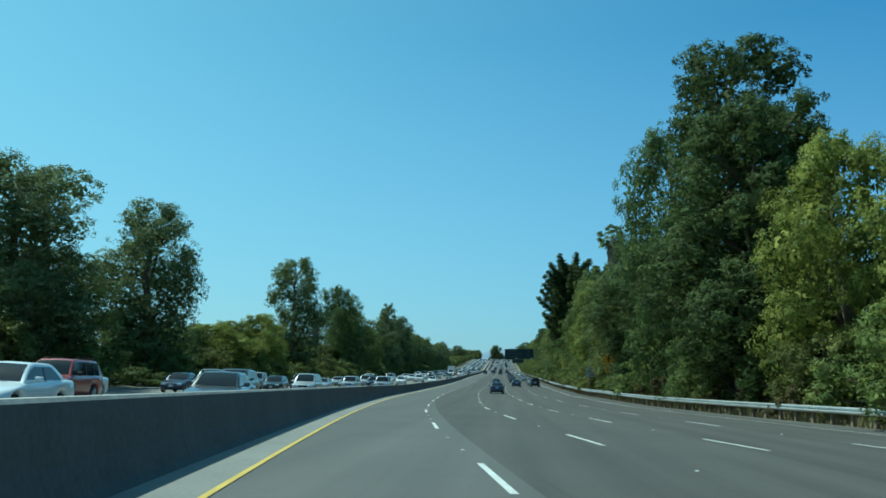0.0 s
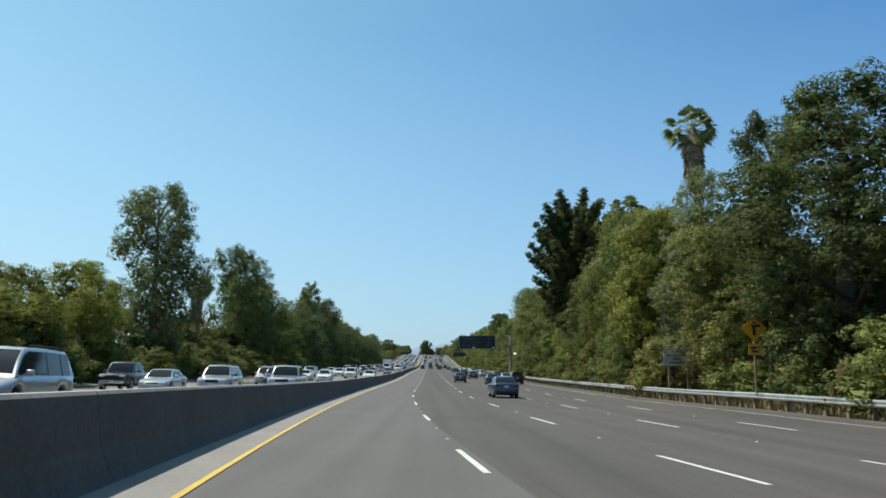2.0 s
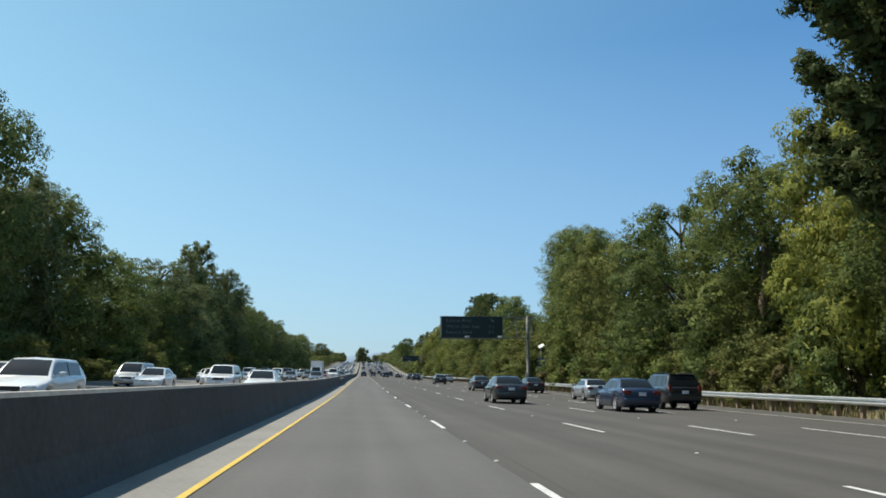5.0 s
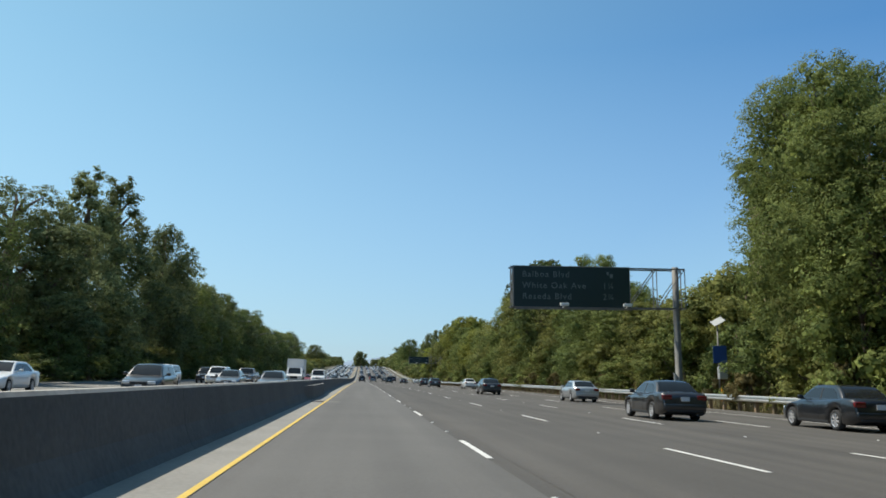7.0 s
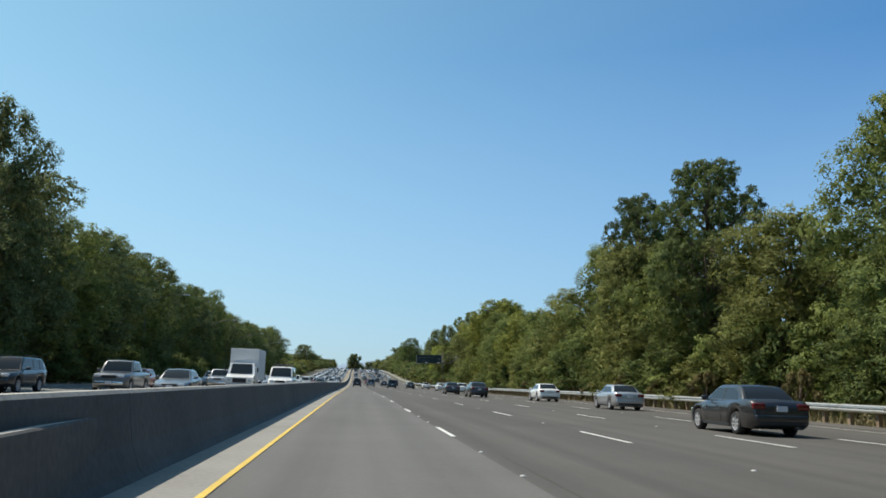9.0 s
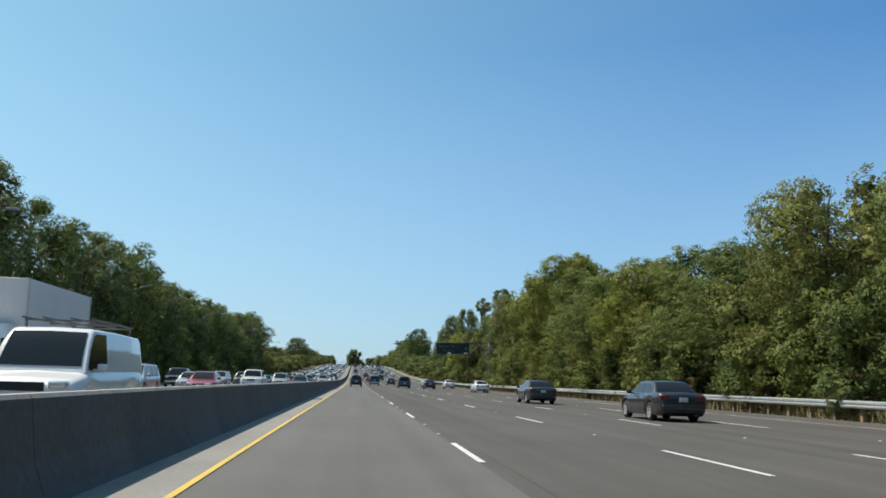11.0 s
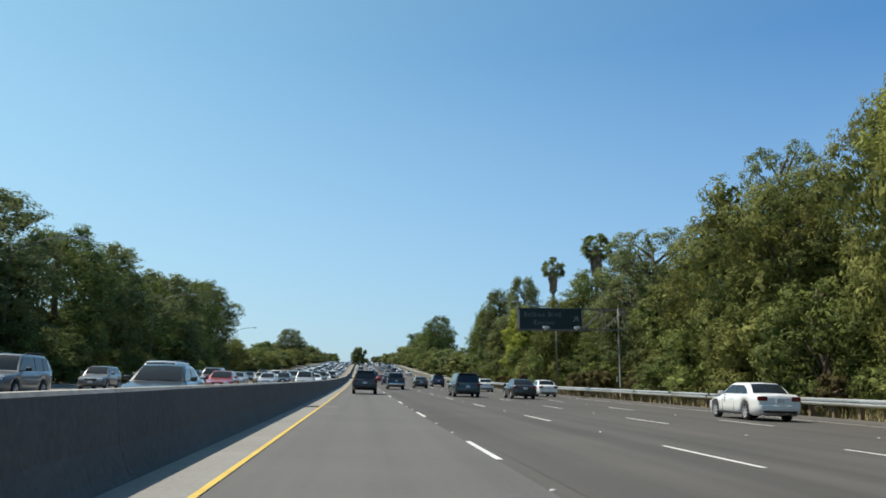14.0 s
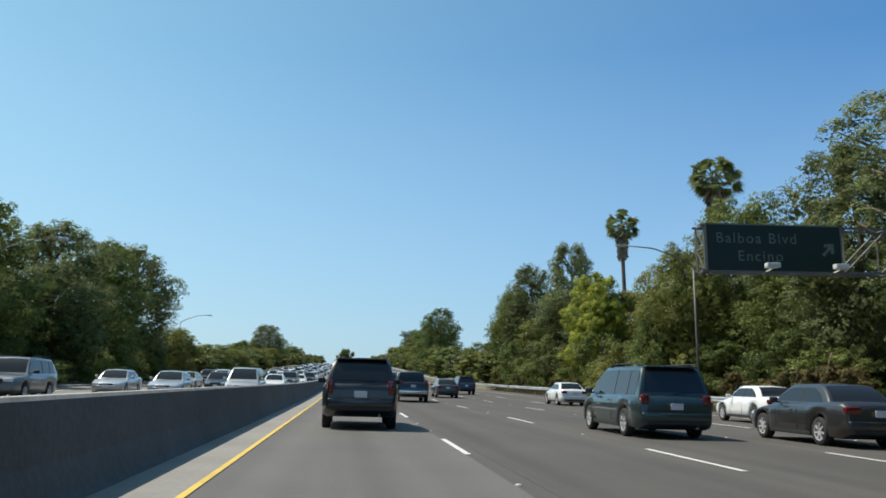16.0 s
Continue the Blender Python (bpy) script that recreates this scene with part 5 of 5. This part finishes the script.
        for s in (g0 + 0.3, mids[0], mids[0] + 0.95):
            piece("door_seam", mesh_of("door_seam", *box(0.006, 0.012, belt - d["low"] - 0.25, (side * half * 0.997, Y(s), (belt + d["low"]) / 2)), PLASTIC), car)
        piece("sill", mesh_of("sill", *box(0.05, d["axles"][1] - d["axles"][0] - 2 * arch - 0.04, 0.1, (side * half * 0.955, Y(sum(d["axles"]) / 2), d["low"] + 0.06), 0.02), PLASTIC), car)
    if far:
        return car
    piece("grille", mesh_of("grille", *box(half * 0.8, 0.06, 0.17, (0, Y(0.025), zt - 0.16), 0.02), PLASTIC), car)
    piece("bumper", mesh_of("bumper", *box(W * 0.8, 0.14, 0.2, (0, Y(0.05), d["low"] + 0.26), 0.05), body_mat if kind not in ("pickup",) else CHROME, True), car)
    piece("bumper", mesh_of("bumper", *box(W * 0.86, 0.16, 0.22, (0, Y(L - 0.06), d["low"] + (0.34 if kind == "suv" else 0.3)), 0.05), body_mat if kind != "pickup" else CHROME, True), car)
    piece("number_plate", mesh_of("number_plate", *box(0.31, 0.02, 0.155, (0, Y(L + 0.025), zr - (0.2 if kind == "sedan" else 0.24)), 0.004), PLATE), car, "plain white plate")
    piece("number_plate", mesh_of("number_plate", *box(0.31, 0.02, 0.155, (0, Y(-0.03), d["low"] + 0.3), 0.004), PLATE), car, "plain white plate")
    if near:
        piece("exhaust", mesh_of("exhaust", *tube([(half * 0.5, Y(L - 0.3), d["low"] + 0.06), (half * 0.5, Y(L + 0.02), d["low"] + 0.05)], [0.035, 0.035], 10), STEEL_DULL), car)
    if kind in ("suv", "minivan"):
        for side in (1, -1):
            piece("roof_rail", mesh_of("roof_rail", *tube([(side * half * d["roof"] * 0.9, Y(g1 + 0.15), H + 0.0), (side * half * d["roof"] * 0.93, Y(g1 + 0.35), H + 0.06), (side * half * d["roof"] * 0.93, Y(g2 - 0.2), H + 0.06), (side * half * d["roof"] * 0.9, Y(g2), H - 0.0)], [0.016] * 4, 6), PLASTIC, True), car)
    if kind in ("suv", "minivan", "hatch") and near:
        piece("spoiler", mesh_of("spoiler", *box(W * d["roof"] * 0.9, 0.2, 0.035, (0, Y(g2 + 0.12), H - 0.02), 0.014), body_mat, True), car, "roof spoiler over the rear window")
    if near and kind != "pickup":
        piece("valance", mesh_of("valance", *box(W * 0.74, 0.12, 0.1, (0, Y(L - 0.05), d["low"] + (0.2 if kind == "suv" else 0.16)), 0.03), PLASTIC, True), car, "black valance under the bumper")
    if kind in ("suv", "minivan") and near:
        piece("tailgate_seam", mesh_of("tailgate_seam", *box(W * 0.74, 0.01, 0.012, (0, Y(L + 0.022), d["low"] + 0.47)), PLASTIC), car)
        piece("rear_wiper", mesh_of("rear_wiper", *beam((0, Y(g3 + 0.02), belt + 0.06), (0.35, Y(g3 - 0.03), belt + 0.12), 0.015), PLASTIC), car)
        for side in (1, -1):
            piece("side_moulding", mesh_of("side_moulding", *box(0.02, d["axles"][1] - d["axles"][0] - 2.2 * arch, 0.045, (side * half * 1.002, Y(sum(d["axles"]) / 2), belt - 0.38), 0.008), STEEL_DULL if kind == "minivan" else body_mat), car)
    if rack:
        rk = [beam((-half * 0.7, Y(s), H + 0.16), (half * 0.7, Y(s), H + 0.16), 0.04) for s in (g1 + 0.3, (g1 + g2) / 2, g2 - 0.3)]
        rk += [beam((x * half * 0.68, Y(g1 + 0.1), H + 0.2), (x * half * 0.68, Y(g2 - 0.1), H + 0.2), 0.035) for x in (-1, -0.4, 0.4, 1)]
        rk += [beam((x * half * 0.66, Y(s), H - 0.05), (x * half * 0.66, Y(s), H + 0.2), 0.03) for x in (-1, 1) for s in (g1 + 0.3, g2 - 0.3)]
        piece("roof_rack", mesh_of("roof_rack", *join(rk), STEEL_DULL), car, "ladder rack")
    return car


def box_truck():
    t = thing("box_truck", "white box truck with a tall cargo body", "truck")
    half = 1.15
    piece("cargo_box", mesh_of("cargo_box", *box(2.4, 5.2, 2.6, (0, -1.2, 2.25), 0.04), CARGO_WHITE), t, "tall white cargo box")
    for x in (-1.19, 1.19):
        for y in (-3.75, 1.35):
            piece("corner_trim", mesh_of("corner_trim", *box(0.06, 0.08, 2.6, (x, y, 2.25), 0.01), STEEL), t)
    v = [(x * half * w, y, z) for x in (1, -1) for y, z, w in ((1.5, 0.5, 1), (3.9, 0.5, 0.95), (3.95, 1.1, 0.95), (3.1, 1.35, 0.98), (2.5, 2.3, 0.85), (1.5, 2.35, 0.85))]
    f = [tuple(range(6)), tuple(range(11, 5, -1))] + [(i, 6 + i, 6 + (i + 1) % 6, (i + 1) % 6) for i in range(6)]
    piece("cab", mesh_of("cab", v, [q[::-1] for q in f], COLOURS["white"]), t)
    w = [(x * 0.9, y, z) for x, y, z in ((-1, 3.08, 1.4), (1, 3.08, 1.4), (0.9, 2.56, 2.22), (-0.9, 2.56, 2.22))]
    piece("windscreen", mesh_of("windscreen", [(x, y + 0.02, z + 0.012) for x, y, z in w], [(0, 1, 2, 3)], GLASS), t, "dark windscreen")
    piece("grille", mesh_of("grille", *box(1.1, 0.05, 0.35, (0, 3.95, 0.85), 0.02), PLASTIC), t)
    piece("bumper", mesh_of("bumper", *box(2.2, 0.2, 0.25, (0, 3.92, 0.5), 0.04), STEEL), t)
    for s in (1, -1):
        piece("headlamp", mesh_of("headlamp", *box(0.3, 0.08, 0.2, (s * 0.85, 3.94, 0.85), 0.03), LAMP_CLEAR), t)
        piece("mirror", mesh_of("mirror", *box(0.12, 0.1, 0.35, (s * 1.32, 2.9, 1.75), 0.03), PLASTIC), t)
        piece("tail_lamp", mesh_of("tail_lamp", *box(0.18, 0.04, 0.12, (s * 1.0, -3.82, 0.9), 0.01), LAMP_RED), t)
    tyre, rim, disc = wheel_meshes(0.42)
    for y in (2.9, -2.2):
        for s in (1, -1):
            wheel = piece("wheel", tyre, t, at=Matrix.Translation((s * 1.02, y, 0.42)) @ (Matrix() if s > 0 else Matrix.Rotation(math.pi, 4, "Z")))
            piece("rim", rim, wheel)
    piece("chassis", mesh_of("chassis", *box(0.9, 7.0, 0.25, (0, 0, 0.75)), PLASTIC), t)
    return t


MODELS = {}
WORDS = {"sedan": "sedan", "hatch": "hatchback", "suv": "sport utility vehicle", "minivan": "minivan", "pickup": "pickup truck", "van": "work van"}
TONES = {"teal": "grey-green", "navy": "dark blue", "charcoal": "charcoal grey"}


def park(kind, colour, y, u, onward=True, turn=0.0):
    """Stand a vehicle on its lane; onward: facing the way of the camera."""
    m = road_pose(y, u, 0.002) @ Matrix.Rotation(radians(turn + (0 if onward else 180)), 4, "Z")
    far = y > 510 and kind != "truck"
    key = (kind, colour, onward, far)
    if key in MODELS:
        return copy_thing(MODELS[key], m)
    if kind == "truck":
        ob = box_truck()
    else:
        way = "in the freeway lanes, seen from behind" if onward else "in the oncoming lanes beyond the barrier"
        ob = vehicle(kind, colour, f"{TONES.get(colour, colour)} {WORDS[kind]} {way}", {"suv": "SUV", "minivan": "minivan", "pickup": "pickup", "van": "van"}.get(kind, "car"), near=onward and not far, rack=kind == "van" and not far, far=far)
    tagged(ob, group="traffic in the lanes" if onward else "oncoming traffic")
    ob.matrix_basis = m
    MODELS[key] = ob
    return ob


# traffic going the camera's way: kind, colour, distance along, distance from the camera's lane
for row in (
    ("sedan", "navy", 110.5, 8.3), ("suv", "black", 172, 15.6), ("sedan", "navy", 167, 11.8), ("sedan", "silver", 186, 15.4), ("sedan", "charcoal", 176, 7.8),
    ("sedan", "charcoal", 213.5, 11.6), ("sedan", "charcoal", 259, 11.7), ("sedan", "silver", 240, 15.2), ("sedan", "black", 208.5, 15.8), ("sedan", "silver", 283, 15.3), ("sedan", "white", 304, 15.6), ("sedan", "charcoal", 316, 11.6), ("sedan", "white", 389, 15.5),
    ("sedan", "white", 354.4, 14.9), ("sedan", "charcoal", 338.7, 11.7), ("minivan", "teal", 421.3, 7.9), ("suv", "black", 422.0, 0.3), ("sedan", "white", 453, 14.1), ("sedan", "charcoal", 419.0, 11.8), ("sedan", "white", 431, 16.2),
    ("sedan", "navy", 489, 4.2), ("sedan", "charcoal", 466, 7.7), ("suv", "navy", 482, 11.4), ("pickup", "black", 452, 3.9), ("sedan", "red", 520, 4.0), ("suv", "charcoal", 545, 7.8), ("sedan", "silver", 560, 0.3), ("sedan", "black", 590, 4.1),
):
    park(*row)
_on = random.Random(11)
_kinds = ["sedan", "sedan", "suv", "suv", "hatch", "pickup", "sedan", "minivan"]
_tones = ["white", "silver", "silver", "grey", "charcoal", "white", "charcoal", "navy", "red", "white", "black", "beige", "grey", "white", "silver", "charcoal", "navy"]
# the queue climbing out of the valley
for lane in (0.3, 4.1, 7.9, 11.6, 15.3):
    y = 600 + _on.uniform(0, 25)
    while y < 960:
        park(_on.choice(["sedan", "suv", "sedan", "hatch"]), _on.choice(["white", "silver", "white", "silver", "charcoal", "grey", "navy"]), y, lane + _on.uniform(-0.2, 0.2))
        y += _on.uniform(30, 55)
# oncoming traffic, closely spaced
for lane, start in ((-6.1, 30.0), (-9.6, 22.0), (-13.2, 34.0), (-16.7, 44.0)):
    y = start
    while y < 930:
        k, c = _on.choice(_kinds), _on.choice(_tones)
        if y > 510:
            k, c = _on.choice(["sedan", "suv", "sedan", "hatch"]), _on.choice(["white", "silver", "white", "silver", "white", "grey", "charcoal"])
        if 270 < y < 330 and lane == -6.1:
            k, c = "van", "white"
        if 308 < y < 330 and lane == -9.6:
            k, c = "truck", "white"
        if k == "minivan":
            c = "silver"
        park(k, c, y, lane + _on.uniform(-0.25, 0.25), False)
        y += _on.uniform(13, 26) if y > 430 else _on.uniform(34, 80) if lane == -6.1 else _on.uniform(15, 34)
